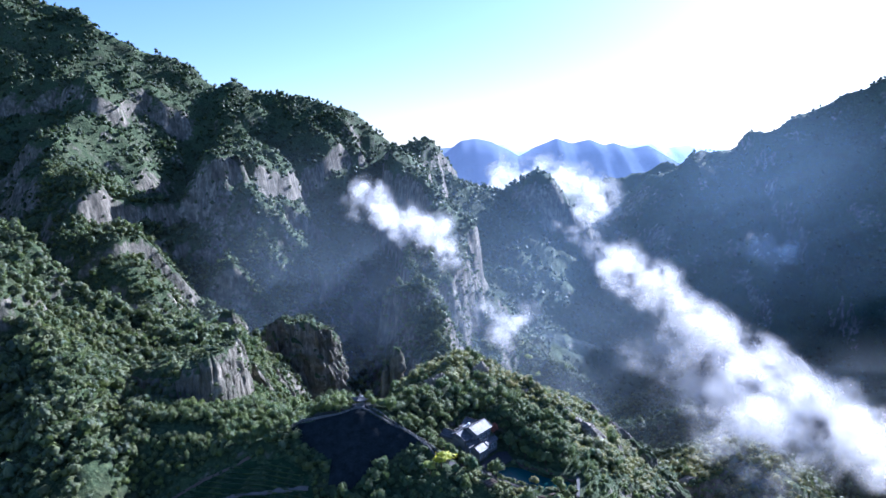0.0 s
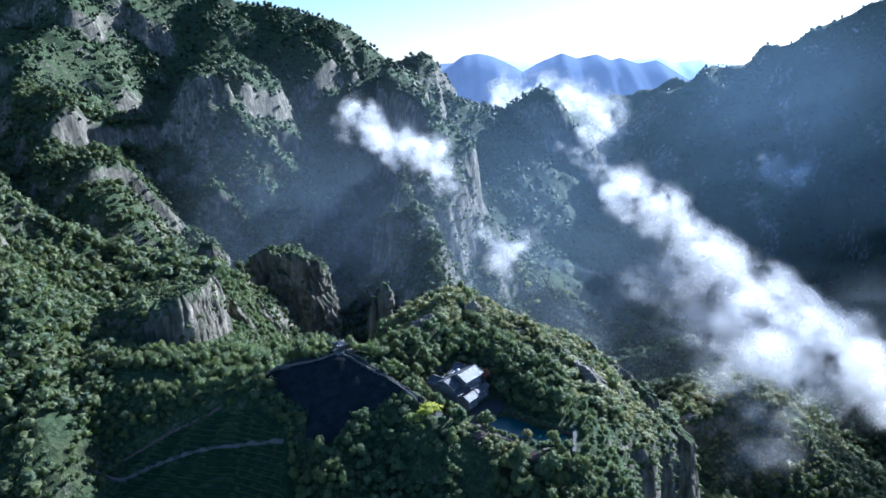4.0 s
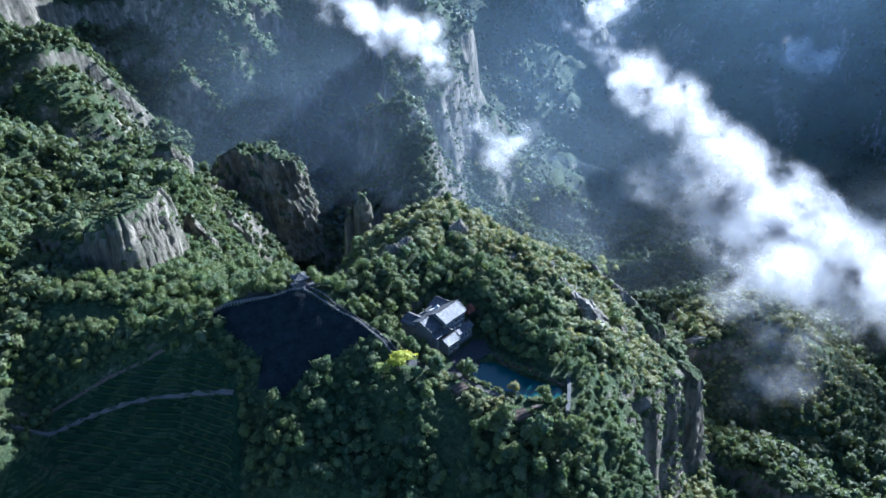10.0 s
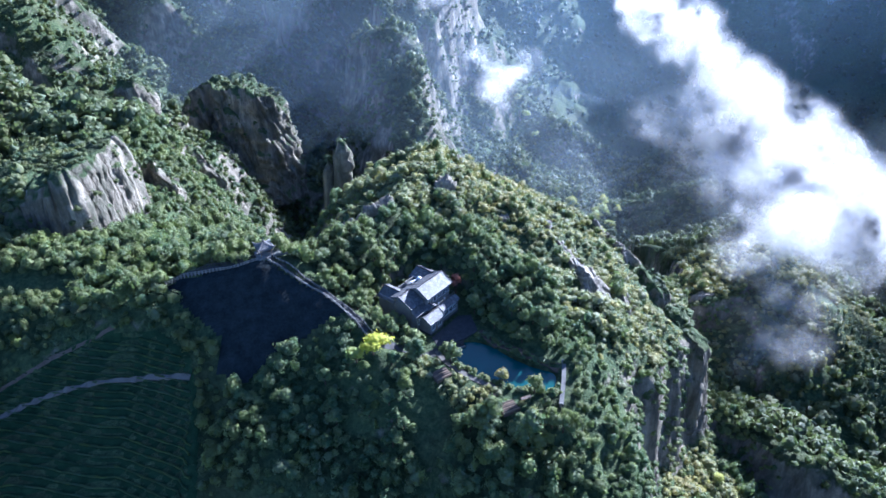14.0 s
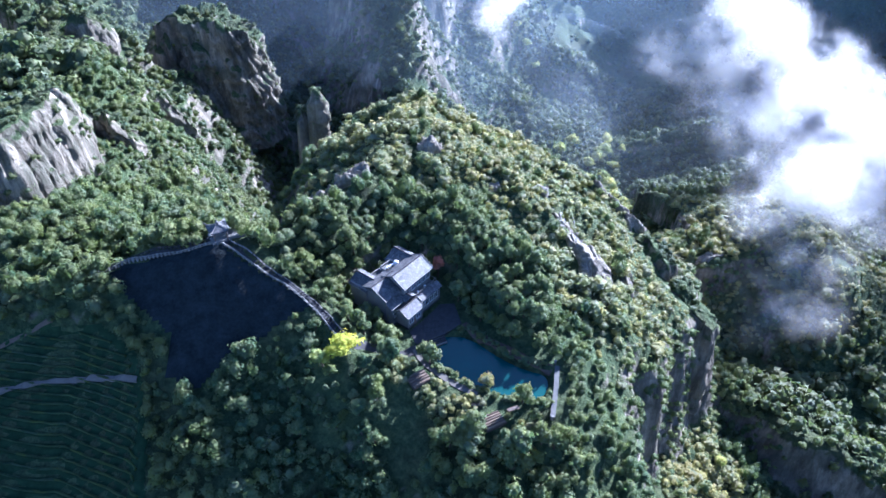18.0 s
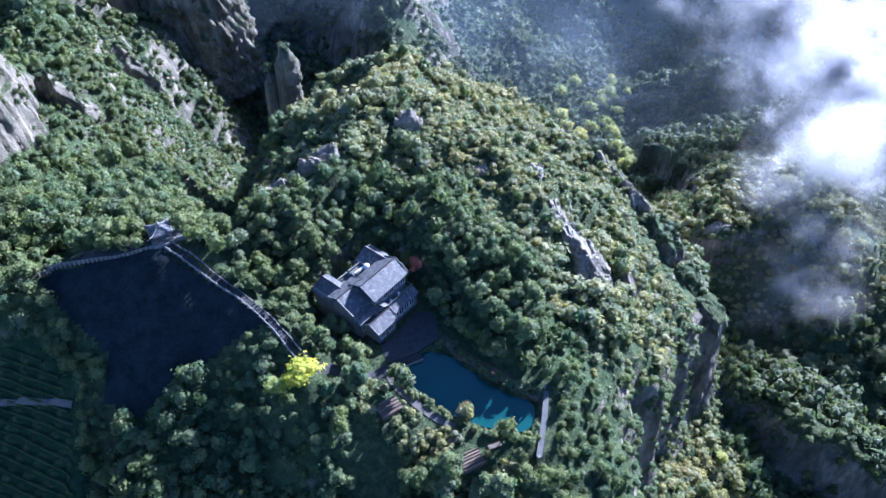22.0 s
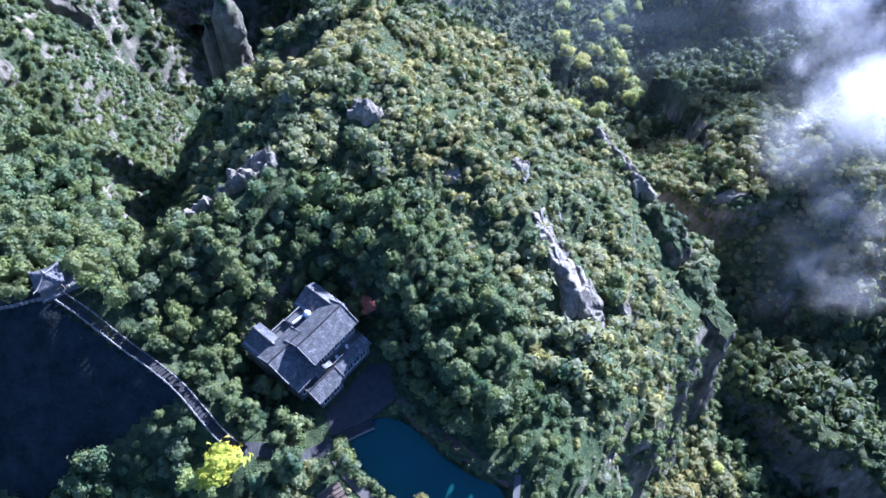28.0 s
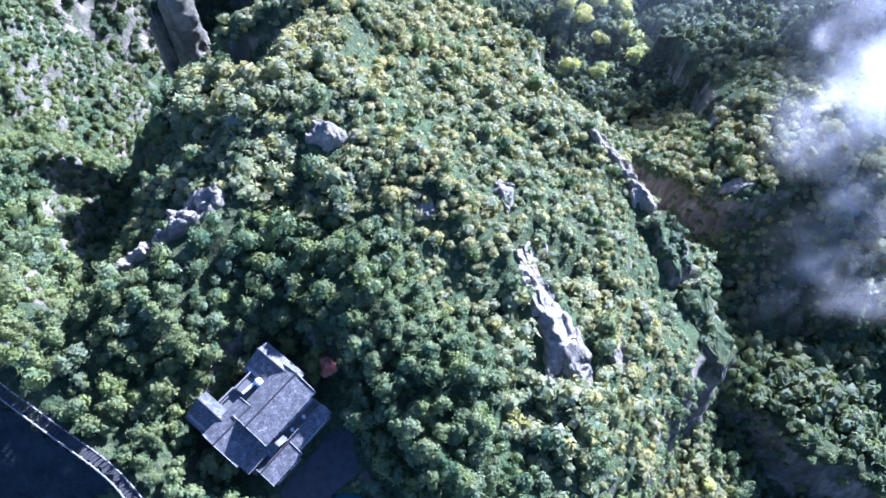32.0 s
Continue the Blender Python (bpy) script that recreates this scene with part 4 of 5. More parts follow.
def gable_v(u0, u1, v0, v1, ridge_u, eave0, top, eave1, over=0.5):
    """A gable roof whose ridge runs across, along v."""
    a, b = -(v0 - over), -(v1 + over)
    for uu, ze in ((u0 - over, eave0), (u1 + over, eave1)):
        r = part("roof", Shape().slope((ridge_u, a, top), (ridge_u, b, top), (uu, b, ze), (uu, a, ze)), TILE, house, "grey tiled roof slope")
    part("ridge_cap", Shape().box(ridge_u - .15, ridge_u + .15, b - .1, a + .1, top - .06, top + .18, None, 0.06), DARK, r, "dark ridge tiles")
    for v in (-v0 - .02, -v1 + .14):
        s = Shape().put([(u0, v, eave0 - .2), (u1, v, eave1 - .2), (ridge_u, v, top - .18), (u0, v - .12, eave0 - .2), (u1, v - .12, eave1 - .2), (ridge_u, v - .12, top - .18)],
              [(0, 1, 2), (5, 4, 3), (0, 3, 4, 1), (1, 4, 5, 2), (2, 5, 3, 0)])
        part("gable_wall", s, PLASTER, house)


w = walls(4.6, 15.4, 6.0, 12.9, 5.5)
gable_u(4.6, 15.4, 6.0, 12.9, 9.3, 5.7, 7.7, 5.3)
for u in (6.0, 8.2, 10.4, 12.6, 14.4):
    window(-12.9, u, 2.4, 1.3, 1.8, w)
w = walls(11.4, 16.9, 0.4, 9.3, 4.8)
gable_v(11.4, 16.9, 0.4, 9.3, 15.2, 4.3, 6.4, 5.4)
w = walls(-1.0, 6.2, 4.3, 11.2, 4.1)
gable_u(-1.0, 6.2, 4.3, 11.2, 6.9, 4.9, 6.4, 4.0)
for u in (0.6, 2.6):
    window(-11.2, u, 1.2, 1.2, 1.6, w)
w = walls(-1.2, 3.4, -1.6, 4.3, 3.7)
gable_v(-1.2, 3.4, -1.6, 4.3, 2.0, 3.2, 5.2, 4.5)
walls(3.4, 7.6, 0.8, 4.3, 3.2)
part("flat_roof", Shape().box(3.5, 7.5, -4.2, -0.9, 3.2, 3.32), CONCRETE, house, "flat concrete roof")
s = Shape().box(3.3, 7.6, -1.0, -0.7, 3.2, 4.0, None, .05).box(7.4, 7.7, -4.3, -1.0, 3.2, 4.0, None, .05)
part("parapet", s, PALE_STONE, house, "pale parapet")
walls(7.6, 11.4, 1.5, 6.0, 4.2)
part("flat_roof", Shape().box(7.7, 11.3, -5.9, -1.6, 4.2, 4.32), CONCRETE, house, "flat concrete roof")
part("parapet", Shape().box(7.5, 11.4, -1.7, -1.4, 4.2, 4.9, None, .05), PALE_STONE, house, "pale parapet")
part("roof_pipe", Shape().tube([(7.7, -3.6, 5.3), (10.4, -3.9, 5.3)], 0.28, 10), WHITE, house, "thick white roof pipe")
part("pipe_stand", Shape().box(7.9, 8.1, -3.8, -3.4, 4.3, 5.1).box(9.9, 10.1, -4.05, -3.65, 4.3, 5.1), CONCRETE, house)
part("water_tank", Shape().tube([(11.0, -4.4, 4.3), (11.0, -4.4, 5.9), (11.0, -4.4, 6.2)], [0.72, 0.72, 0.3], 14), WHITE, house, "white round water tank")
# lean-to tier and cross gable below the left block
w = walls(-0.8, 4.6, 11.2, 13.2, 1.6)
part("roof", Shape().slope((-1.4, -11.3, 3.1), (4.9, -11.3, 3.1), (4.9, -13.7, 1.7), (-1.4, -13.7, 1.7)), TILE, house, "grey tiled lean-to roof")
window(-13.2, 0.4, -1.8, 1.3, 1.7, w)
gable_v(3.4, 7.0, 11.6, 14.4, 5.2, 2.0, 3.0, 2.0, 0.3)
# front annex
w = walls(0.6, 6.6, 13.0, 17.4, -0.2)
gable_u(0.6, 6.6, 13.0, 17.4, 15.1, 0.1, 1.6, 0.0, 0.6)
for u in (2.0, 4.8):
    window(-17.4, u, -2.9, 1.4, 1.7, w)
d = part("door", Shape().box(3.0, 3.9, -17.48, -17.36, YARD_Z, -2.3), WOOD, house, "brown timber door")
part("door_handle", Shape().box(3.75, 3.81, -17.54, -17.48, -3.5, -3.3), DARK, d)
# veranda wing with a roof terrace
w = walls(6.8, 15.6, 12.9, 16.3, 0.7)
part("terrace_floor", Shape().box(6.9, 15.5, -15.0, -13.0, 0.72, 0.85), CONCRETE, house, "dark terrace floor")
part("roof", Shape().slope((6.6, -14.9, 1.6), (15.9, -14.9, 1.6), (15.9, -17.0, 0.6), (6.6, -17.0, 0.6)), TILE, house, "grey tiled veranda roof")
for u in (8.0, 9.9, 11.8, 13.7):
    window(-16.3, u, -2.4, 1.4, 2.0, w)
s = Shape().box(6.9, 15.6, -14.98, -14.86, 2.4, 2.5).box(15.4, 15.5, -14.9, -13.0, 2.4, 2.5)
rail = part("railing", s, PALE_STONE, house, "pale terrace railing")
for k in range(10):
    part("baluster", Shape().box(6.95 + k * .95, 7.03 + k * .95, -14.96, -14.88, 0.85, 2.4), PALE_STONE, rail)
for k, (u, v) in enumerate(((9.0, 13.9), (12.0, 13.8))):
    t = thing("terrace_table", "round white table on the roof terrace", "table", HOUSE @ pose(u, -v, 0.85), "tables on the terrace")
    part("tabletop", Shape().tube([(0, 0, 0.7), (0, 0, 0.75)], 0.36, 14), WHITE, t)
    part("pedestal", Shape().tube([(0, 0, 0), (0, 0, 0.06), (0, 0, 0.12), (0, 0, 0.7)], [0.3, 0.28, 0.05, 0.05], 8), WHITE, t)

# ---- yard, pond, banks ----
def slab(poly, z0, z1):
    n = len(poly)
    return Shape().put([(x, y, z0) for x, y in poly] + [(x, y, z1) for x, y in poly],
                       [tuple(range(n - 1, -1, -1)), tuple(range(n, 2 * n))] + [(i, (i + 1) % n, (i + 1) % n + n, i + n) for i in range(n)])


pond_line = curve(tuple(POND) + POND[:1], 1.0, 2)[:-1]
water = part("water", slab(pond_line, POND_Z - 1.0, POND_Z), WATER, None, "still teal-blue pond water between earth banks")
tagged(water, "still teal-blue pond water between earth banks", "water", kind="structure")
yard = part("yard_paving", slab([(15.5, 268.2), (17.4, 263.6), (24.9, 267.6), (29.5, 271.5), (27.5, 279.5), (23.4, 279.0), (19.5, 273.2)], YARD_Z - 0.8, YARD_Z + 0.06), STONE)
tagged(yard, "dark worn stone paving in front of the house", "paving", kind="structure")
pr = random.Random(4)
slate = Shape().box(-.5, .5, -.32, .32, -0.08, 0.05, None, .03).mesh("paving_slab", STONE)
for i in range(10):
    for j in range(9):
        x, y = 17.2 + i * 1.08, 264.4 + j * 0.78 + i * 0.55
        if float(outside(np.array(x), np.array(y), ((16.2, 267.2), (17.9, 264.3), (24.6, 268.0), (28.8, 271.8), (27.0, 278.5), (20.0, 273.0)))) < -0.3:
            o = part("paving_slab", slate, None, yard)
            o.matrix_basis = pose(x, y, YARD_Z + 0.06, pr.uniform(-2, 2), pr.uniform(-2, 2), 52 + pr.uniform(-8, 8)) @ Matrix.Scale(pr.uniform(0.8, 1.0), 4)
steps = thing("pond_steps", "grey stone steps leading down to the pond", "steps", pose(17.6, 263.2, YARD_Z, 0, 0, 27.5))
for k in range(4):
    part("step", Shape().box(0.2, 8.2, -0.4 - k * 0.42, 0.1 - k * 0.42, -1.4, -0.05 - k * 0.3, None, .03), PALE_STONE if k == 3 else STONE, steps)
part("kerb", Shape().box(0.0, 8.4, 0.1, 0.45, -1.0, 0.35, None, .05), STONE, steps, "low grey kerb wall")


def laid(name, label, category, line, half, mat, lift=0.12, wobble=0.25, level=None):
    ob = part(name, ribbon(line, half, lift, 0.5, level, None, wobble), mat)
    return tagged(ob, label, category, kind="structure")


laid("bank_path", "grey gravel path curving along the pond bank", "path", curve(((17.5, 262.0), (18.6, 259.0), (21.5, 255.5), (27.0, 250.5), (33.0, 247.0)), 0.8), 0.95, GRAVEL)
laid("garden_path", "worn stone path between the trees and the pond", "path", curve(((1.5, 258.2), (5.0, 259.2), (11.0, 258.8), (15.5, 260.4), (18.0, 262.2)), 0.8), 1.25, STONE)
laid("bank_earth", "bare brown earth path along the far pond bank", "path", curve(((30.0, 271.5), (34.2, 266.9), (38.7, 263.9), (46.4, 258.5), (52.2, 255.6)), 0.8), 1.1, SOIL, 0.15, 0.4)
dam = laid("dam", "pale concrete dam wall closing the pond", "dam", dense(((53.6, 256.6), (52.6, 250), (50.6, 240.5)), 1.0), 0.6, CONCRETE, 0.6, 0.0, YARD_Z - 0.4)
for x, y, r0 in ((53.2, 257.3, 0.35), (50.4, 239.9, 0.3)):
    t = thing("gate_post", "short pale stone post at the dam's end", "post", pose(x, y, YARD_Z - 0.2))
    part("shaft", Shape().box(-.22, .22, -.22, .22, 0, 1.3, None, .04), PALE_STONE, t)
    part("cap", Shape().box(-.3, .3, -.3, .3, 1.3, 1.45, None, .05), PALE_STONE, t)

rr = np.random.default_rng(61)
qx, qy = rr.uniform(15, 58, 4000), rr.uniform(240, 275, 4000)
dq = outside(qx, qy, POND)
ok = (dq > 0.7) & (dq < 2.6) & (outside(qx, qy, ((15.5, 268.2), (16.0, 261.6), (25.5, 266.6), (30.5, 271.5), (27.5, 279.5))) > 0.2) & (qx < 51)
qx, qy = qx[ok][:220], qy[ok][:220]
forest("bank_reeds", "low dark green reeds and bushes round the pond", qx, qy, land(qx, qy) - 0.1, rr.uniform(0.25, 0.6, len(qx)), BUSH, LEAF, rr)

gx_, gy_ = rr.uniform(8, 46, 900), rr.uniform(230, 258, 900)
gd = near_line(gx_, gy_, ((13, 256, 0), (25, 245.5, 0), (38, 237, 0), (44, 235, 0)))[0]
ok = (gd < 4.6) & (np.hypot(gx_ - 36.5, gy_ - 239.8) > 3.4) & (np.hypot(gx_ - 18.6, gy_ - 251.6) > 3.2) & (outside(gx_, gy_, POND) > 4.5)
gx_, gy_ = gx_[ok][:150], gy_[ok][:150]
forest("garden_shrubs", "yellowish shrubs and tall grass round the garden plots", gx_, gy_, land(gx_, gy_) - 0.1, rr.uniform(0.35, 0.85, len(gx_)), BUSH, LEAF_SCRUB, rr)

# ---- garden plots ----
for k, (x, y, turn, rows) in enumerate(((36.5, 239.8, 28, 6), (18.6, 251.6, 35, 5), (8.5, 261.6, 62, 5))):
    z = float(land(x, y))
    plot = thing("garden_plot", "small tilled plot of brown soil with ridged rows", "plot", pose(x, y, z, 0, 0, turn), "tilled garden plots")
    part("bed", Shape().box(-2.6, 2.6, -2.0, 2.0, -0.8, 0.14, None, .1), SOIL, plot)
    for i in range(rows):
        part("furrow_ridge", Shape().tube([(-2.5, -1.7 + i * 3.4 / (rows - 1), 0.14), (0, -1.66 + i * 3.4 / (rows - 1), 0.18), (2.5, -1.7 + i * 3.4 / (rows - 1), 0.14)], 0.22, 5), SOIL if i % 2 else WOOD, plot)
for k, (x, y, turn) in enumerate(((41.5, 243.0, 20), (28.5, 244.6, -25), (33.0, 244.0, 5))):
    t = thing("timber_stack", "pale stack of cut planks beside the garden", "timber", pose(x, y, float(land(x, y)), 0, 0, turn))
    for i in range(5):
        part("plank", Shape().box(-1.5 + .06 * (i % 2), 1.5, -.5 + i * .2, -.33 + i * .2, 0, 0.16 + 0.05 * (i % 3)), PALE_STONE if i % 2 else WOOD, t)

# ---- pavilion on the crest ----
PAV = (-36.0, 284.6)
pz = float(land(*PAV)) + 0.3
pav = thing("pavilion", "small open pavilion with upturned grey roof on the crest", "pavilion", pose(*PAV, pz, 0, 0, 32))
part("platform", Shape().box(-2.6, 2.6, -2.6, 2.6, -2.5, 0.2, None, .08), PALE_STONE, pav, "pale stone platform")
for a in (-1.7, 1.7):
    for b in (-1.7, 1.7):
        part("post", Shape().tube([(a, b, 0.2), (a, b, 0.35), (a, b, 2.9)], [0.2, 0.13, 0.13], 8), WOOD, pav)
n = 9
vs, fs = [], []
for i in range(n):
    for j in range(n):
        x, y = -1 + 2 * i / (n - 1), -1 + 2 * j / (n - 1)
        m_ = max(abs(x), abs(y))
        z = 4.6 - 1.9 * m_ ** 0.75 + 0.75 * (abs(x) * abs(y)) ** 2.5
        vs.append((x * 2.7, y * 2.7, z))
ids = lambda i, j: i * n + j
fs = [(ids(i, j), ids(i + 1, j), ids(i + 1, j + 1), ids(i, j + 1)) for i in range(n - 1) for j in range(n - 1)]
under = [(x * 0.98, y * 0.98, z - 0.18) for x, y, z in vs]
fs2 = [tuple(q + n * n for q in reversed(f)) for f in fs]
edge = [ids(i, 0) for i in range(n)] + [ids(n - 1, j) for j in range(1, n)] + [ids(i, n - 1) for i in range(n - 2, -1, -1)] + [ids(0, j) for j in range(n - 2, 0, -1)]
fs3 = [(edge[k], edge[(k + 1) % len(edge)], edge[(k + 1) % len(edge)] + n * n, edge[k] + n * n) for k in range(len(edge))]
roof = part("roof", Shape().put(vs + under, fs + fs2 + fs3), TILE, pav, "upturned grey tile roof", True)
for sx_ in (-1, 1):
    for sy_ in (-1, 1):
        part("hip_ridge", Shape().tube([(sx_ * t * 2.7, sy_ * t * 2.7, 4.66 - 1.9 * t ** 0.75 + 0.75 * t ** 5) for t in (0.02, .25, .5, .75, .9, 1.05)], 0.1, 6), PALE_STONE, roof)
part("finial", Shape().tube([(0, 0, 4.5), (0, 0, 4.8), (0, 0, 5.0), (0, 0, 5.9)], [0.3, 0.34, 0.16, 0.04], 8), PALE_STONE, roof, "pointed pale finial")
for k in range(4):
    m = pose(0, 0, 0, 0, 0, 90 * k)
    r = part("railing", Shape().box(-1.7, 1.7, 1.64, 1.76, 0.9, 1.0, m).box(-1.7, 1.7, 1.64, 1.76, 0.45, 0.53, m), PALE_STONE, pav) if k else None
terrace = thing("lookout_terrace", "pale paved lookout beside the pavilion", "terrace", pose(-32.2, 286.6, pz - 0.2, 0, 0, 32))
part("floor", Shape().box(-1.6, 2.2, -2.0, 2.0, -2.2, 0.15, None, .06), PALE_STONE, terrace)
for k in range(5):
    part("post", Shape().box(-1.5 + k * .9, -1.36 + k * .9, 1.8, 1.94, 0.15, 1.2), PALE_STONE, terrace)
part("rail", Shape().box(-1.6, 2.2, 1.82, 1.92, 1.0, 1.1), PALE_STONE, terrace)


# ---- stair path with parapets along the crest ----
def parapet_line(name, label, line, gap, high, mats, post=0.16):
    """A low wall of one rail and many posts that follows the ground."""
    pts = dense(line, gap)
    t = thing(name, label, "parapet", pose(pts[0][0], pts[0][1], 0))
    top = [(x - pts[0][0], y - pts[0][1], float(land(x, y)) + high) for x, y in pts]
    part("rail", Shape().tube([(x, y, z) for x, y, z in top], 0.13, 6), mats[0], t)
    part("lower_rail", Shape().tube([(x, y, z - high * 0.5) for x, y, z in top], 0.10, 5), mats[0], t)
    me = Shape().box(-post, post, -post, post, -high - 0.5, 0.18, None, 0.05).mesh("post", mats[1])
    for x, y, z in top:
        o = part("post", me, None, t)
        o.location = (x, y, z)
    return t


def offset(line, d):
    out = []
    for i, (x, y) in enumerate(line):
        ax, ay = line[max(i - 1, 0)]
        bx, by = line[min(i + 1, len(line) - 1)]
        l = math.hypot(bx - ax, by - ay)
        out.append((x - (by - ay) / l * d, y + (bx - ax) / l * d))
    return out


STAIR = curve(((-34.0, 282.3), (-29, 279.6), (-22, 275.2), (-15.5, 271.5), (-10, 268.0), (-5, 263.2), (-1, 259.6), (2.0, 258.3)), 1.0)
parapet_line("stair_parapet", "weathered pale stone parapet along the crest stairway", offset(STAIR, -0.95), 2.0, 0.95, (PALE_STONE, PALE_STONE))
parapet_line("stair_parapet", "weathered pale stone parapet on the wooded side of the stairway", offset(STAIR, 0.95), 2.4, 0.85, (PALE_STONE, STONE))
stair = thing("crest_stairway", "long dark stone stairway running down the crest", "stairway", pose(STAIR[0][0], STAIR[0][1], 0))
for k, (x, y) in enumerate(dense(STAIR, 0.55)):
    j = min(k + 1, 10 ** 6)
    a = STAIR[min(int(k * 0.55), len(STAIR) - 2)]
    b = STAIR[min(int(k * 0.55) + 1, len(STAIR) - 1)]
    turn = math.degrees(math.atan2(b[1] - a[1], b[0] - a[0]))
    part("step", Shape().box(-.32, .32, -0.9, 0.9, -0.7, 0.16, pose(x - STAIR[0][0], y - STAIR[0][1], float(land(x, y)), 0, 0, turn)), STONE, stair)
FENCE = curve(((-37.5, 281.8), (-46, 281.2), (-55, 281.0), (-64, 280.2), (-71, 279.6)), 1.0)
parapet_line("crest_fence", "pale stone post fence along the crest", FENCE, 2.1, 1.1, (PALE_STONE, PALE_STONE), 0.2)
parapet_line("crest_fence", "low grey fence on the far side of the crest path", offset(FENCE, -2.0), 3.0, 0.9, (STONE, STONE), 0.14)
laid("crest_path", "narrow stone path along the crest", "path", offset(FENCE, -1.0), 0.8, STONE, 0.15, 0.1)
hx, hy = -74.0, 281.5
hut = thing("crest_hut", "small dark timber hut at the crest path's end", "hut", pose(hx, hy, float(land(hx, hy)), 0, 0, -8))
part("wall", Shape().box(-1.8, 1.8, -1.3, 1.3, -0.8, 1.9), DARK, hut)
for sgn in (-1, 1):
    part("roof", Shape().slope((-2.1, 0, 2.7), (2.1, 0, 2.7), (2.1, sgn * 1.7, 1.8), (-2.1, sgn * 1.7, 1.8)), DARK, hut)

# ---- dark covered slope ----
# the slope's shade comes mostly from this sheet's darkened colour
gxs, gys = np.meshgrid(np.arange(-76, -8, 1.0), np.arange(244, 283, 1.0))
gin = outside(gxs, gys, DARK_SLOPE)
zz = height(gxs, gys, 0.12) + 0.35 + 0.16 * fbm(gxs, gys, 3.0, 3)
zz = np.maximum(zz, land(gxs, gys) + 0.12)
iy, ix = gxs.shape
gid = np.arange(iy * ix).reshape(iy, ix)
cells = np.stack([gid[:-1, :-1], gid[:-1, 1:], gid[1:, 1:], gid[1:, :-1]], -1).reshape(-1, 4)
ok = (gin[:-1, :-1] < 0).ravel()
cells = cells[ok]
used, inv = np.unique(cells, return_inverse=True)
cover = new("slope_cover", fast_mesh("slope_cover", np.stack([gxs, gys, zz], -1).reshape(-1, 3)[used], inv.reshape(-1, 4), NETTING_SHADED, True))
tagged(cover, "dark bare slope below the crest wall, shade in its colour", "slope", kind="structure")

# ---- terraced field ----
# grass sheet over the ground, darkened to put the field's shade into it
FIELD_GRASS_SHADED = plain("shaded_field_grass", (0.025, 0.047, 0.020), 0.95, 0.1, 0.5, 0.35, 2.5, 0.15)
gxs, gys = np.meshgrid(np.arange(-115, -44, 0.7), np.arange(203, 268, 0.7))
gin = outside(gxs, gys, FIELD)
zz = land(gxs, gys) + 0.14
iy, ix = gxs.shape
gid = np.arange(iy * ix).reshape(iy, ix)
cells = np.stack([gid[:-1, :-1], gid[:-1, 1:], gid[1:, 1:], gid[1:, :-1]], -1).reshape(-1, 4)[(gin[:-1, :-1] < 0).ravel()]
used, inv = np.unique(cells, return_inverse=True)
field = new("terrace_field", fast_mesh("terrace_field", np.stack([gxs, gys, zz], -1).reshape(-1, 3)[used], inv.reshape(-1, 4), FIELD_GRASS_SHADED, True))
tagged(field, "dark green grassy field cut into narrow terraces, shade in its colour", "field", kind="structure")
lr = np.random.default_rng(31)
levels = np.arange(-36, -1)
for lv in levels:
    xs = np.arange(-113, -45, 1.6)
    ys = np.arange(203, 272, 0.5)
    gx2, gy2 = np.meshgrid(xs, ys)
    hz = height(gx2, gy2, 0.12)
    line = []
    target = lv * LIFT + 0.2
    for c_ in range(len(xs)):
        over_ = np.flatnonzero((hz[:-1, c_] < target) & (hz[1:, c_] >= target))
        if len(over_):
            y = ys[over_[0]] + 0.5 * (target - hz[over_[0], c_]) / (hz[over_[0] + 1, c_] - hz[over_[0], c_])
            if float(outside(np.array(xs[c_]), np.array(y), FIELD)) < -1:
                line.append((xs[c_], y))
    runs, cur = [], []
    for p in line:
        if cur and (p[0] - cur[-1][0] > 2.4 or abs(p[1] - cur[-1][1]) > 3):
            runs.append(cur)
            cur = []
        cur.append(p)
    runs.append(cur)
    for run in runs:
        if len(run) < 4:
            continue
        pts = [(x, y + lr.uniform(-.12, .12), target + 0.15) for x, y in dense(run, 0.9)]
        row = part("tea_hedge", Shape().tube(pts, [float(lr.uniform(0.2, 0.42)) for _ in pts], 6), TEA)
        tagged(row, "clipped dark green tea hedge along a terrace edge", "hedge", "hedge rows on the terraces")
laid("field_path", "pale earth track crossing the terraces", "path", curve(((-53, 253.2), (-63, 254.8), (-75, 255.2), (-91, 253.5), (-106, 249.0), (-119, 242.5)), 1.2), 0.5, GRAVEL, 0.75, 0.2)
laid("field_path", "pale earth track above the terraces", "path", curve(((-79, 268.0), (-86, 265.9), (-97, 261.3), (-109, 255.6), (-120, 249.0)), 1.2), 0.42, SOIL, 0.2, 0.3)


# ---- rocks ----
def rock_material():
    m, nt, b = material("grey_rock", 0.9, 0.2)
    w = coords(nt)
    c, streak, fine = rock_colour(nt, w)
    c = mix(nt, 0.45, c, ramp(nt, noise_tex(nt, 0.9, 6, 0.75, w), (0.35, (0.11, 0.096, 0.074)), (0.5, (0.27, 0.238, 0.188)), (0.66, (0.50, 0.45, 0.37))))
    nt.links.new(c, b.inputs["Base Color"])
    bump(nt, b, maths(nt, "ADD", streak, maths(nt, "MULTIPLY", fine, 0.6)), 0.9, 0.7)
    return m


ROCK = rock_material()


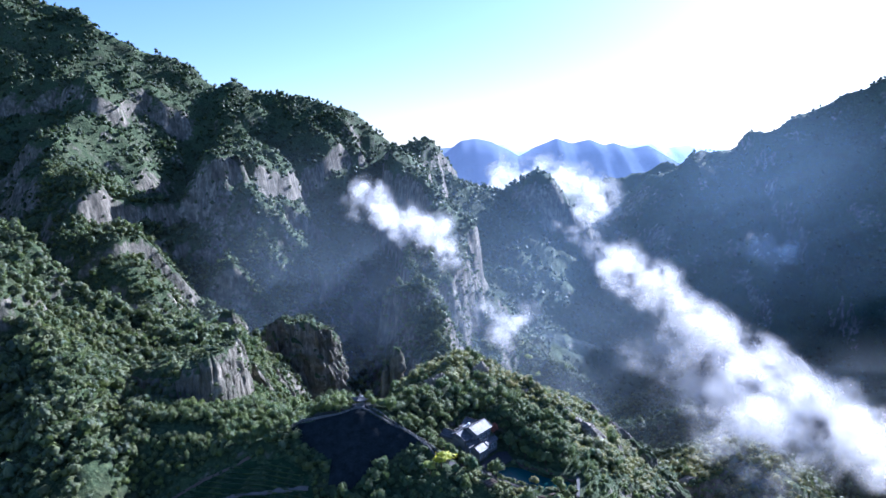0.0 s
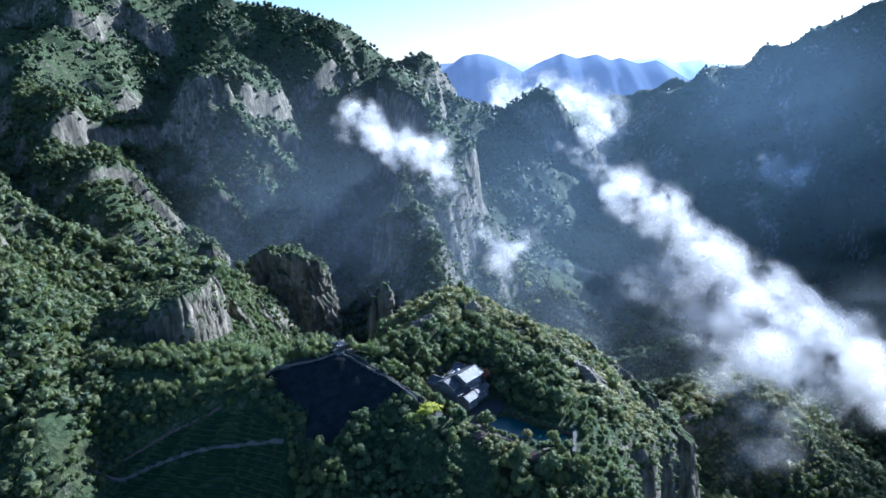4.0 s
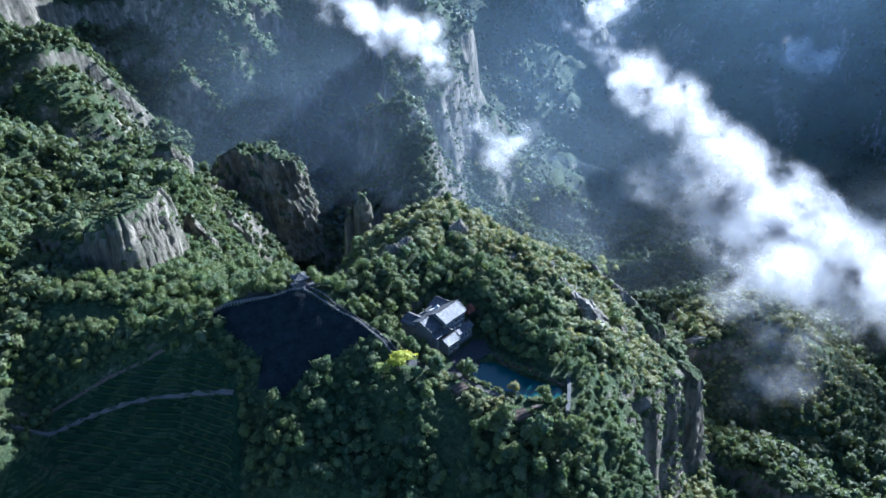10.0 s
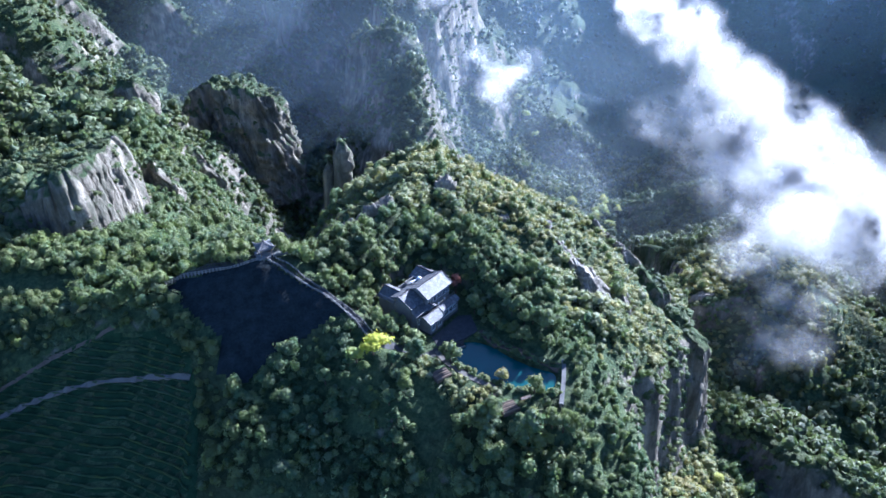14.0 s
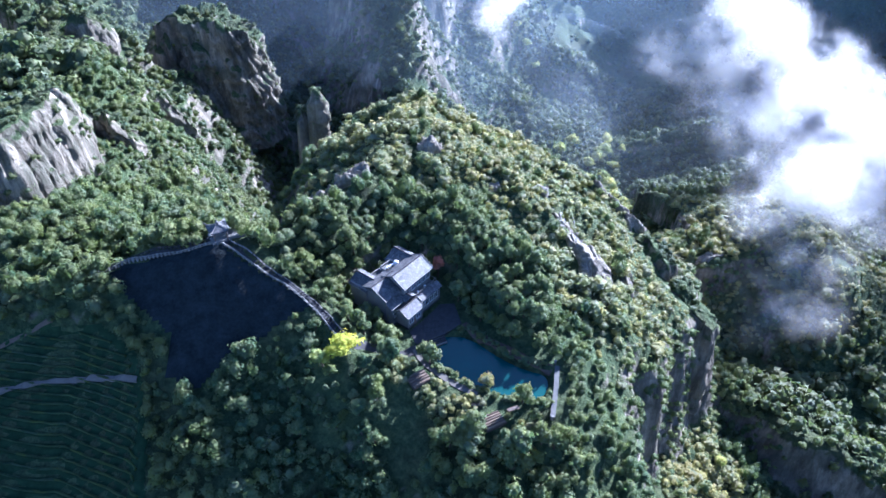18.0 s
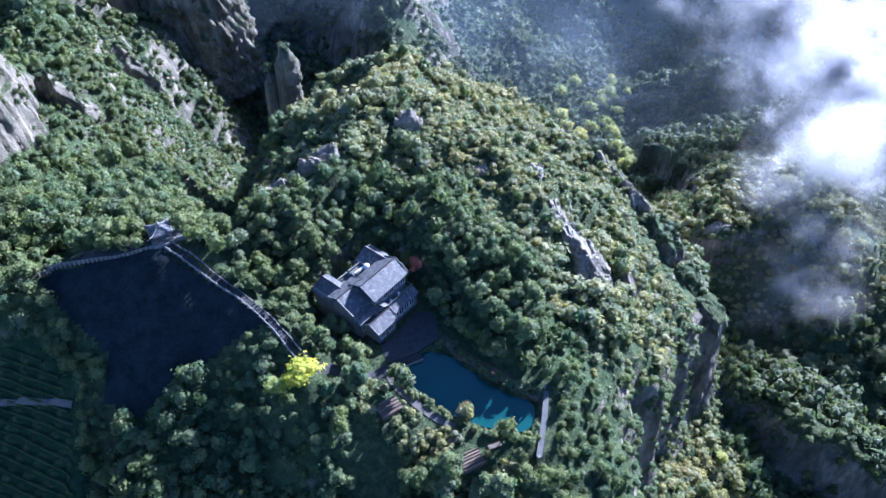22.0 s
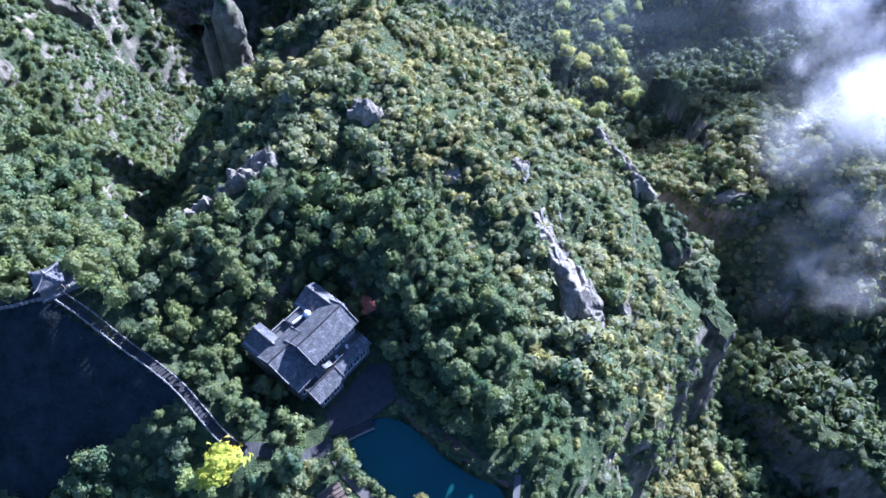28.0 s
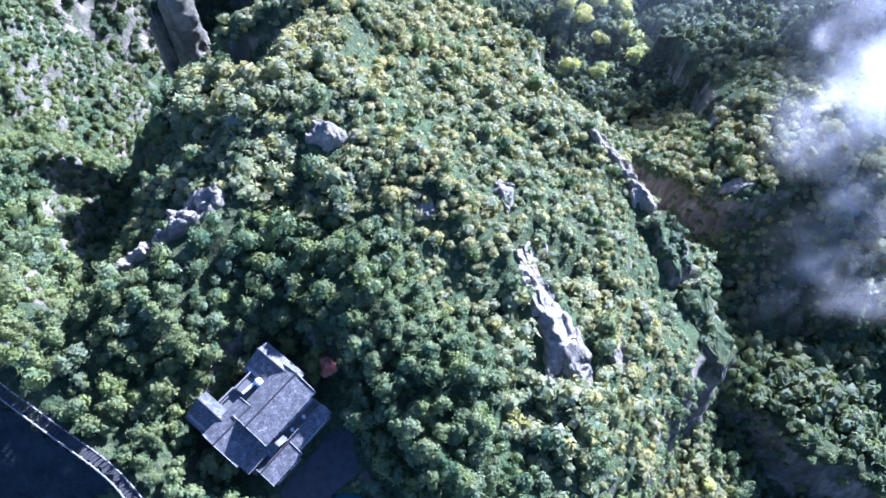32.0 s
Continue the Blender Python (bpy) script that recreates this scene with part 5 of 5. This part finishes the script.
def outcrop(x, y, a, b, high, turn, seed, mat=None, name="rock_outcrop", label="bare fissured rock outcrop breaking through the trees"):
    """Bedrock standing out of the slope: an uneven patch a by b metres, split into stepped blocks, with broken edges."""
    n = 46
    u, v = np.meshgrid(np.linspace(-1.25, 1.25, n), np.linspace(-1.25, 1.25, n))
    c, q = math.cos(radians(turn)), math.sin(radians(turn))
    gx_, gy_ = x + u * a * c - v * b * q, y + u * a * q + v * b * c
    reach = 1 - np.hypot(u, v) - 0.30 * fbm(gx_ + seed * 9, gy_, max(2.0, 0.5 * (a + b)), 4)
    block = fbm(gx_ - seed * 5, gy_ + seed, max(1.6, 0.35 * (a + b)), 2)
    block = 0.55 + 0.13 * np.floor(block * 3.2) + 0.10 * fbm(gx_, gy_ + seed, 0.9, 3)
    crack = np.abs(fbm(gx_ + seed, gy_ + 31, max(1.5, 0.3 * (a + b)), 2))
    z = land(gx_, gy_) + high * np.clip(step(0.0, 0.2, reach) * block - 0.18 * step(0.14, 0.0, crack) * step(0.1, 0.3, reach), -0.2, 1.3) - 1.2 * step(0.05, -0.1, reach)
    jx, jy = 0.10 * a * fbm(gx_, gy_ + 70, 1.6, 2), 0.10 * b * fbm(gx_ + 40, gy_, 1.6, 2)
    i = np.arange(n * n).reshape(n, n)
    f = np.stack([i[:-1, :-1], i[:-1, 1:], i[1:, 1:], i[1:, :-1]], -1).reshape(-1, 4)
    ob = new(name, fast_mesh(name, np.stack([gx_ + jx, gy_ + jy, z], -1).reshape(-1, 3), f, mat or ROCK, False))
    return tagged(ob, label, "rock", "bare rocks on the hill")


for x, y, a, b_, h, turn, k in ((-4.5, 316.0, 8.0, 4.0, 6.6, 40, 3), (-11.5, 310.5, 6.5, 3.0, 4.6, 38, 4), (-17.0, 304.5, 4.8, 2.2, 3.0, 36, 14), (19.0, 335.5, 4.0, 3.2, 4.4, 10, 5),
                               (69.0, 296.0, 5.0, 8.5, 3.6, 25, 6), (65.0, 306.5, 3.6, 6.5, 2.8, 28, 7), (61.5, 314.0, 2.6, 4.0, 2.2, 30, 8), (57.0, 333.0, 2.2, 2.4, 1.9, 0, 9), (57.5, 373.0, 2.2, 3.4, 2.4, 15, 10),
                               (97.5, 350.5, 4.6, 6.0, 3.6, 35, 17), (86.0, 363.5, 4.6, 4.0, 2.8, 60, 18), (92.5, 358.5, 4.6, 5.6, 3.6, 50, 13), (146.0, 385.5, 7.0, 2.6, 1.8, 15, 16), (40.0, 322.0, 2.6, 1.8, 1.6, 60, 19), (82.0, 300.0, 3.6, 5.4, 2.6, 20, 20)):
    outcrop(x, y, a, b_, h, turn, k)


# ---- columned crags of the left massif ----
def crag(label, outline, foot, batter, seed, column=3.2, depth=1.1, lean=0.0, rugged=1.0, grow=0.07):
    """A steep rock mass: outline of (x, y, top) points anticlockwise seen from above; its walls are split by upright or leaning cracks."""
    p = np.array(outline + outline[:1], float)
    seg = np.hypot(*(p[1:, :2] - p[:-1, :2]).T)
    at = np.concatenate([[0], np.cumsum(seg)])
    n = int(at[-1] / 0.7)
    s = np.arange(n) / n * at[-1]
    x, y, top = (np.interp(s, at, p[:, k]) for k in range(3))
    for _ in range(5):
        x, y, top = ((np.roll(q, 1) + 2 * q + np.roll(q, -1)) / 4 for q in (x, y, top))
    wrap = np.minimum(1.0, np.minimum(s, at[-1] - s) / 6)
    top = top + wrap * (2.2 * fbm(s, s * 0 + seed * 3, 8, 3) + 1.2)
    tx, ty = np.roll(x, -1) - np.roll(x, 1), np.roll(y, -1) - np.roll(y, 1)
    l = np.hypot(tx, ty)
    ox, oy = ty / l, -tx / l
    mx_, my_ = x.mean(), y.mean()
    rows = []
    for q in np.linspace(0, 1, 46):                      # from the foot up
        z = foot + (top - foot) * q
        u = s + lean * z
        phase = u / column + 1.3 * rugged ** 0.5 * fbm(u, z * 0.25 + seed * 13, column * 3.2, 3)
        crack = np.clip((np.abs((phase % 1.0) - 0.5) * 2 - 0.72) / 0.28, 0, 1)
        face = 1.5 * fbm(np.floor(phase) * 9.7, np.floor(z / 13 + 0.3 * np.floor(phase)) * 4.1 + seed, 5, 2)
        g = wrap * (-depth * crack * (0.4 + 0.6 * value_noise(u * 0.15, z * 0.12 + seed)) + 0.6 * face)
        ledge = rugged * wrap * (2.3 * fbm(u + 7, z * 1.1 + seed * 31, 13, 4) + 0.9 * fbm(u, z + seed * 5, 3.4, 3))
        out = batter * (1 - q) * (top - foot) + g + ledge - 2.4 * max(0.0, q - 0.88) / 0.12
        rows.append(np.stack([x + ox * out, y + oy * out, z + 0.3 * g * q], -1))
    edge = rows[-1]
    for q in (0.94, 0.86, 0.75, 0.6, 0.44, 0.27, 0.12, 0.0):      # over the top
        bx, by = mx_ + (edge[:, 0] - mx_) * q, my_ + (edge[:, 1] - my_) * q
        rows.append(np.stack([bx, by, edge[:, 2] * q + top.mean() * (1 - q) + 1.0 * (1 - q) + (1 - q) ** 0.5 * 2.6 * fbm(bx + seed, by, 9, 4)], -1))
    k = len(rows)
    i = np.arange(k * n).reshape(k, n)
    j = np.roll(i, -1, axis=1)
    f = np.stack([i[:-1], j[:-1], j[1:], i[1:]], -1).reshape(-1, 4)
    ob = new("crag", fast_mesh("crag", np.concatenate(rows), f, GROUND, True))
    tagged(ob, label, "rock", kind="structure")
    grown = [q[(fbm(s + 5, s * 0 + 1.7 * k + seed * 11, 9, 3) > 0.30) & (cg.random(n) < grow)] for k, q in enumerate(rows[4:-10])]
    return [q[cg.random(n) < min(0.11, grow * 1.6)] for q in rows[-8:]], grown


CRAGS = [
    ("tall weathered grey rock pinnacle on the ridge", ((-31.0, 385.0, 6), (-28.5, 382.8, 9), (-25.0, 383.4, 10), (-22.8, 386.5, 8), (-24.0, 390.0, 7), (-28.0, 391.5, 8), (-31.2, 389.0, 5)), -24, 0.04, 7, 3.4, 0.9, 0.05, 0.7, 0.01),
    ("smaller grey rock pinnacle beside the tall one", ((-36.0, 385.0, -2), (-33.5, 383.6, 0), (-31.2, 385.2, 1), (-31.0, 388.0, 0), (-33.2, 389.4, -1), (-35.8, 388.2, -3)), -26, 0.05, 8, 2.6, 0.6, 0.0, 0.5, 0.01),
    ("sheer grey cliff with pale streaks at the hill's east edge", ((103, 326, -34), (107, 314, -37), (112, 305, -40), (118, 304, -43), (122, 312, -43), (120, 323, -41), (112, 331, -36)), -96, 0.03, 9, 6.5, 0.9, 0.06, 0.8, 0.012),
    ("bare grey rock shoulder above the east cliff", ((97, 345, -28), (99, 334, -27), (104, 328, -29), (110, 330, -33), (111, 341, -33), (105, 349, -30)), -66, 0.06, 10, 5.0, 0.9, 0.1, 0.8, 0.015),
    ("broad grey columned crag with scrub on its flat top", ((-160, 336, 12), (-142, 322, 15), (-128, 316, 18), (-116, 313, 21), (-109, 319, 24), (-106, 336, 23.5), (-106, 354, 22.5), (-111, 366, 19), (-124, 374, 16), (-148, 364, 13)), -14, 0.14, 1, 4.4, 2.2, 0.03, 0.3),
    ("slanting grey rock slab beside the columned crag", ((-114, 378, 3), (-105, 373, 0), (-99, 376, -8), (-100, 386, -9), (-108, 390, -4)), -26, 0.14, 2, 6.0, 0.8, 0.5),
    ("tilted bare rock slab with pale ledges in the wood", ((-138, 436, -1), (-122, 429, -8), (-108, 433, -20), (-97, 438, -36), (-104, 452, -36), (-126, 449, -8)), -60, 0.18, 3, 6.5, 0.9, 0.6),
    ("square grey rock knob on the wooded ridge", ((-154, 447, 6), (-148, 443, 14), (-139, 444, 14), (-134, 452, 9), (-138, 463, 8), (-151, 461, 10)), -26, 0.12, 4, 4.0, 1.3, 0.1, 0.6),
    ("large furrowed crag with pale edges above the gorge", ((-141, 494, -20), (-131, 488, -9), (-121, 492, -3), (-112, 487, -6), (-103, 493, -3), (-92, 492, -8), (-83, 500, -13), (-78, 512, -24), (-84, 528, -22), (-104, 534, -8), (-125, 528, -6), (-140, 512, -14)), -78, 0.10, 5, 5.0, 2.8, 0.55, 1.5),
]
cg = np.random.default_rng(88)
bx, by, bz, bs = [], [], [], []
for c_ in CRAGS:
    tops, grown = crag(*c_)
    for ring in tops + grown:
        for q in ring:
            bx.append(q[0] + cg.uniform(-1, 1)), by.append(q[1] + cg.uniform(-1, 1)), bz.append(q[2] - 0.3), bs.append(cg.uniform(0.45, 1.05))
forest("crag_scrub", "low green scrub on the tops of the crags", bx, by, bz, bs, BUSH, LEAF_SIDE, cg)
PALE_ROCK = plain("pale_bare_rock", (0.24, 0.225, 0.195), 0.9, 0.2, 0.3, 0.4, 3.0, 0.1)
for x, y, a, b_, c_, k in ((58.4, 380, 2.0, 1.5, 1.9, 21), (57.9, 329, 1.6, 1.3, 1.5, 22), (18.7, 334.5, 1.9, 1.4, 1.6, 23), (63.5, 318, 1.6, 3.0, 1.7, 24), (60.5, 311, 1.3, 2.2, 1.4, 25), (66, 309, 1.5, 3.2, 1.8, 26), (69, 301, 1.4, 3.4, 1.9, 27)):
    outcrop(x, y, a * 1.3, b_ * 1.3, c_ * 1.3, k * 13, k, PALE_ROCK, "pale_rock", "small pale bare rock among the scrub")

# ---- clouds and mist ----
def mist_material(name, colour, density, size, lo, hi):
    """Thin cloud: white droplets that scatter light both ways, torn by noise, fading to each puff's edge."""
    m, nt, b = material(name)
    nt.nodes.remove(b)
    uv = nt.nodes.new("ShaderNodeUVMap")
    off = add(nt, "VectorMath")
    off.operation = "DISTANCE"
    off.inputs[1].default_value = (0.5, 0.5, 0.0)
    nt.links.new(uv.outputs[0], off.inputs[0])
    edge = nt.nodes.new("ShaderNodeMapRange")
    edge.interpolation_type = "SMOOTHERSTEP"
    for k, v in (("From Min", 0.5), ("From Max", 0.05), ("To Min", 0.0), ("To Max", 1.0)):
        edge.inputs[k].default_value = v
    nt.links.new(off.outputs["Value"], edge.inputs["Value"])
    n = noise_tex(nt, 1.0 / size, 6, 0.62, coords(nt))
    torn = nt.nodes.new("ShaderNodeMapRange")
    torn.interpolation_type = "SMOOTHSTEP"
    torn.inputs["From Min"].default_value, torn.inputs["From Max"].default_value = lo, hi
    nt.links.new(n, torn.inputs["Value"])
    alpha = maths(nt, "MULTIPLY", maths(nt, "MULTIPLY", edge.outputs[0], torn.outputs[0]), density)
    d, t, s, c, o = add(nt, "BsdfDiffuse"), add(nt, "BsdfTranslucent"), nt.nodes.new("ShaderNodeMixShader"), add(nt, "BsdfTransparent"), nt.nodes.new("ShaderNodeMixShader")
    d.inputs["Color"].default_value = t.inputs["Color"].default_value = (*colour, 1)
    s.inputs[0].default_value = 0.62
    nt.links.new(d.outputs[0], s.inputs[1])
    nt.links.new(t.outputs[0], s.inputs[2])
    nt.links.new(alpha, o.inputs[0])
    nt.links.new(c.outputs[0], o.inputs[1])
    nt.links.new(s.outputs[0], o.inputs[2])
    nt.links.new(o.outputs[0], nt.nodes["Material Output"].inputs["Surface"])
    return m


def puffs(name, label, places, mat, r, tilt=55, stand=0):
    """A cloud out of many overlapping, bowed puffs; places: (x, y, z, radius, flatness)."""
    n = 5
    uu, vv = np.meshgrid(np.linspace(-1, 1, n), np.linspace(-1, 1, n))
    base = np.stack([uu, vv, 0.28 * (1 - uu ** 2) * (1 - vv ** 2)], -1).reshape(-1, 3)
    ids = np.arange(n * n).reshape(n, n)
    bf = np.stack([ids[:-1, :-1], ids[:-1, 1:], ids[1:, 1:], ids[1:, :-1]], -1).reshape(-1, 4)
    buv = np.stack([uu * 0.5 + 0.5, vv * 0.5 + 0.5], -1).reshape(-1, 2)
    vs, fs = [], []
    for k, (x, y, z, rad, flat) in enumerate(places):
        e = Euler((radians(stand + r.uniform(-tilt, tilt)), radians(r.uniform(-tilt, tilt)), r.uniform(0, 6.28) if not stand else r.uniform(-0.3, 0.3))).to_matrix()
        v = base @ np.array(e).T * rad
        vs.append(v * (1, 1, flat) + (x, y, z))
        fs.append(bf + k * n * n)
    me = fast_mesh(name, np.concatenate(vs), np.concatenate(fs), mat, True)
    layer = me.uv_layers.new(name="UVMap")
    loops = np.concatenate(fs).ravel()
    layer.data.foreach_set("uv", np.tile(buv, (len(places), 1))[loops].astype(np.float32).ravel())
    return tagged(new(name, me), label, "cloud", kind="stuff")


CLOUD = mist_material("cloud", (1.0, 0.975, 0.94), 0.36, 26.0, 0.38, 0.64)
WISP = mist_material("wisp", (0.98, 0.97, 0.96), 0.16, 20.0, 0.36, 0.70)
FAINT = mist_material("faint_mist", (0.86, 0.93, 1.0), 0.08, 45.0, 0.30, 0.75)
# blue airlight of the distance, put into the tint of thin sheets
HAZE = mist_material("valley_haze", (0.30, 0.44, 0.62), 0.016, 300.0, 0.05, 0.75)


def bank(path, r, count, spread, high, size):
    """Puff places strewn along a line of (x, y, z)."""
    out = []
    for k in range(count):
        t = r.uniform(0, len(path) - 1)
        i = min(int(t), len(path) - 2)
        a, b = np.array(path[i]), np.array(path[i + 1])
        p = a + (b - a) * (t - i) + r.normal(0, 1, 3) * (spread, spread, high)
        out.append((*p, size * r.uniform(0.55, 1.25), 1.0))
    return out


cr = np.random.default_rng(12)
puffs("valley_cloud", "bright white cloud bank lying in the valley", bank(((174, 712, 8), (190, 680, -2), (207, 650, -12), (224, 590, -34), (233, 540, -50), (238, 505, -54), (243, 480, -56), (252, 455, -62), (268, 430, -68), (300, 415, -78)), cr, 470, 9, 8, 19), CLOUD, cr, 34, 58)
puffs("valley_cloud", "thick eastern side of the cloud bank", bank(((236, 600, -34), (254, 550, -46), (264, 505, -56), (272, 470, -62)), cr, 110, 10, 8, 20), CLOUD, cr, 34, 58)
puffs("valley_cloud", "low patch of white cloud over the knoll", bank(((178, 420, -44), (188, 408, -42), (200, 408, -44), (216, 420, -48)), cr, 22, 7, 5, 13), CLOUD, cr, 34, 58)
puffs("valley_cloud", "torn thin edge of the cloud bank", bank(((185, 610, -52), (205, 560, -62), (214, 520, -66), (205, 480, -62), (198, 440, -56)), cr, 70, 14, 10, 24), WISP, cr, 34, 58)
puffs("ledge_cloud", "small white cloud caught against the mountain wall", bank(((-81, 686, 80), (-66, 686, 68), (-50, 686, 57), (-25, 684, 46), (-8, 682, 32), (4, 680, 18)), cr, 190, 7, 8, 15), CLOUD, cr, 34, 58)
puffs("ledge_cloud", "thin white cloud drifting beside the rock dome", bank(((38, 672, -46), (59, 671, -56), (82, 670, -44)), cr, 46, 6, 6, 15), CLOUD, cr, 34, 58)
puffs("dome_wisp", "faint wisp of mist before the rock dome", bank(((-20, 596, -6), (2, 596, -8)), cr, 10, 4, 3, 13), WISP, cr)
puffs("far_cloud", "white cloud pouring between distant peaks", bank(((300, 1180, -60), (285, 1200, -10), (270, 1230, 36), (220, 1290, 66), (140, 1300, 58), (100, 1320, 60)), cr, 190, 18, 12, 34), CLOUD, cr, 34, 58)
puffs("far_cloud", "torn white cloud rising out of the valley", bank(((196, 1000, 32), (184, 900, 14), (176, 830, 6), (172, 760, 6)), cr, 26, 9, 14, 15), CLOUD, cr, 34, 58)
puffs("slope_cloud", "ragged small cloud before the dark mountain side", bank(((395, 880, -6), (425, 880, -2), (440, 880, -18)), cr, 40, 9, 7, 18), CLOUD, cr, 34, 58)
puffs("slope_cloud", "faint mist strip along the dark mountain side", bank(((500, 950, -40), (620, 960, -60)), cr, 16, 16, 7, 40), WISP, cr)
puffs("knoll_mist", "drifting mist over the east knoll", bank(((190, 430, -58), (230, 460, -62), (262, 470, -70), (300, 440, -80)), cr, 34, 18, 11, 32), FAINT, cr, 16, 42)
puffs("knoll_mist", "white mist drifting off the east knoll", bank(((168, 400, -52), (186, 398, -46), (205, 402, -48), (225, 425, -50), (240, 440, -56)), cr, 56, 11, 7, 24), WISP, cr, 18, 42)
puffs("knoll_mist", "thin mist in the hollow below the east knoll", bank(((165, 352, -80), (178, 372, -70), (152, 322, -88)), cr, 16, 8, 9, 17), WISP, cr, 16, 42)
# upright sheets whose blue tint stands in for airlight before the wall
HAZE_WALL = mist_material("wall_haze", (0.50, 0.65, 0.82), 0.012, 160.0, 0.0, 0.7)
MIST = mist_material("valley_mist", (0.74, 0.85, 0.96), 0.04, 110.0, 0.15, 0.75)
mist = [(cr.uniform(60, 380), cr.uniform(500, 720), cr.uniform(-125, -70), cr.uniform(55, 110), 1.0) for k in range(44)]
puffs("valley_mist", "thin sunlit mist over the valley floor", mist, MIST, cr, 60)
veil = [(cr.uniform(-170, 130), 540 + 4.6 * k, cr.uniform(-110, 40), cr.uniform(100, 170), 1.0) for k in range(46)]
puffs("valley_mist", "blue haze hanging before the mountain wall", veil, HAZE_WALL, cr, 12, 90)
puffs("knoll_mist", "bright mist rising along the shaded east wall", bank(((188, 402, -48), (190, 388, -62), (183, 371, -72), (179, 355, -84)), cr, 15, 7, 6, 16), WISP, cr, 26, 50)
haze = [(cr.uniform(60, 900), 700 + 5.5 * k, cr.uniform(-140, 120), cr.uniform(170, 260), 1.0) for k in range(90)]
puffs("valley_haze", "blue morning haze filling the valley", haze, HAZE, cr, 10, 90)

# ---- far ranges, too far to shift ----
# Distance haze is put into the blue base colour, which also glows.
def glowing_range(name, colour):
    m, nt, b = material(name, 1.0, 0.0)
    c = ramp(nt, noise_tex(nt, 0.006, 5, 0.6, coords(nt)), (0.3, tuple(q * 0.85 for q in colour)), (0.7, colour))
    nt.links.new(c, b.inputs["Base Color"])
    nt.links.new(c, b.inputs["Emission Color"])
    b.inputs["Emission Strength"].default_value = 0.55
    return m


def far_range(name, label, y, crest, mat, rough):
    """A far mountain range: a ridge with two sides along its crest of (x, z)."""
    xs = np.arange(crest[0][0], crest[-1][0], 12.0)
    zs = np.interp(xs, [c[0] for c in crest], [c[1] for c in crest]) + rough * fbm(xs, xs * 0 + y, 120, 5)
    rows = []
    for dy, dz in ((-900, -420), (-500, -210), (-200, -70), (0, 0), (300, -200), (900, -420)):
        rows.append(np.stack([xs, np.full_like(xs, y + dy) + 0.4 * dz * fbm(xs, xs * 0 + dy, 160, 3), zs + dz * (1 + 0.35 * fbm(xs + 40, xs * 0 + dy, 220, 4) * (dz < 0))], -1))
    n, k = len(xs), len(rows)
    i = np.arange(k * n).reshape(k, n)
    q = np.stack([i[:-1, :-1], i[:-1, 1:], i[1:, 1:], i[1:, :-1]], -1).reshape(-1, 4)
    ob = new(name, fast_mesh(name, np.concatenate(rows), q, mat, True))
    return tagged(ob, label, "mountain range", kind="structure")


far_range("backdrop", "mountain range on the horizon, blue haze in its glowing colour", 3400, ((-900, 90), (-233, 111), (44, 119), (86, 152), (155, 165), (238, 146), (335, 102), (372, 80), (446, 119), (556, 165), (626, 138), (722, 157), (792, 130), (833, 143), (917, 113), (1005, 130), (1085, 83), (1156, 42), (1325, 14), (1500, 60), (2400, 120)), glowing_range("haze_painted_range", (0.105, 0.130, 0.190)), 5)
far_range("backdrop", "last range under the sky, pale blue haze in its glowing colour", 4300, ((-1500, 60), (196, 117), (406, 138), (617, 107), (1037, 117), (1176, 145), (1281, 152), (1387, 117), (1526, 138), (1668, 107), (2600, 100)), glowing_range("pale_haze_range", (0.36, 0.43, 0.54)), 4)
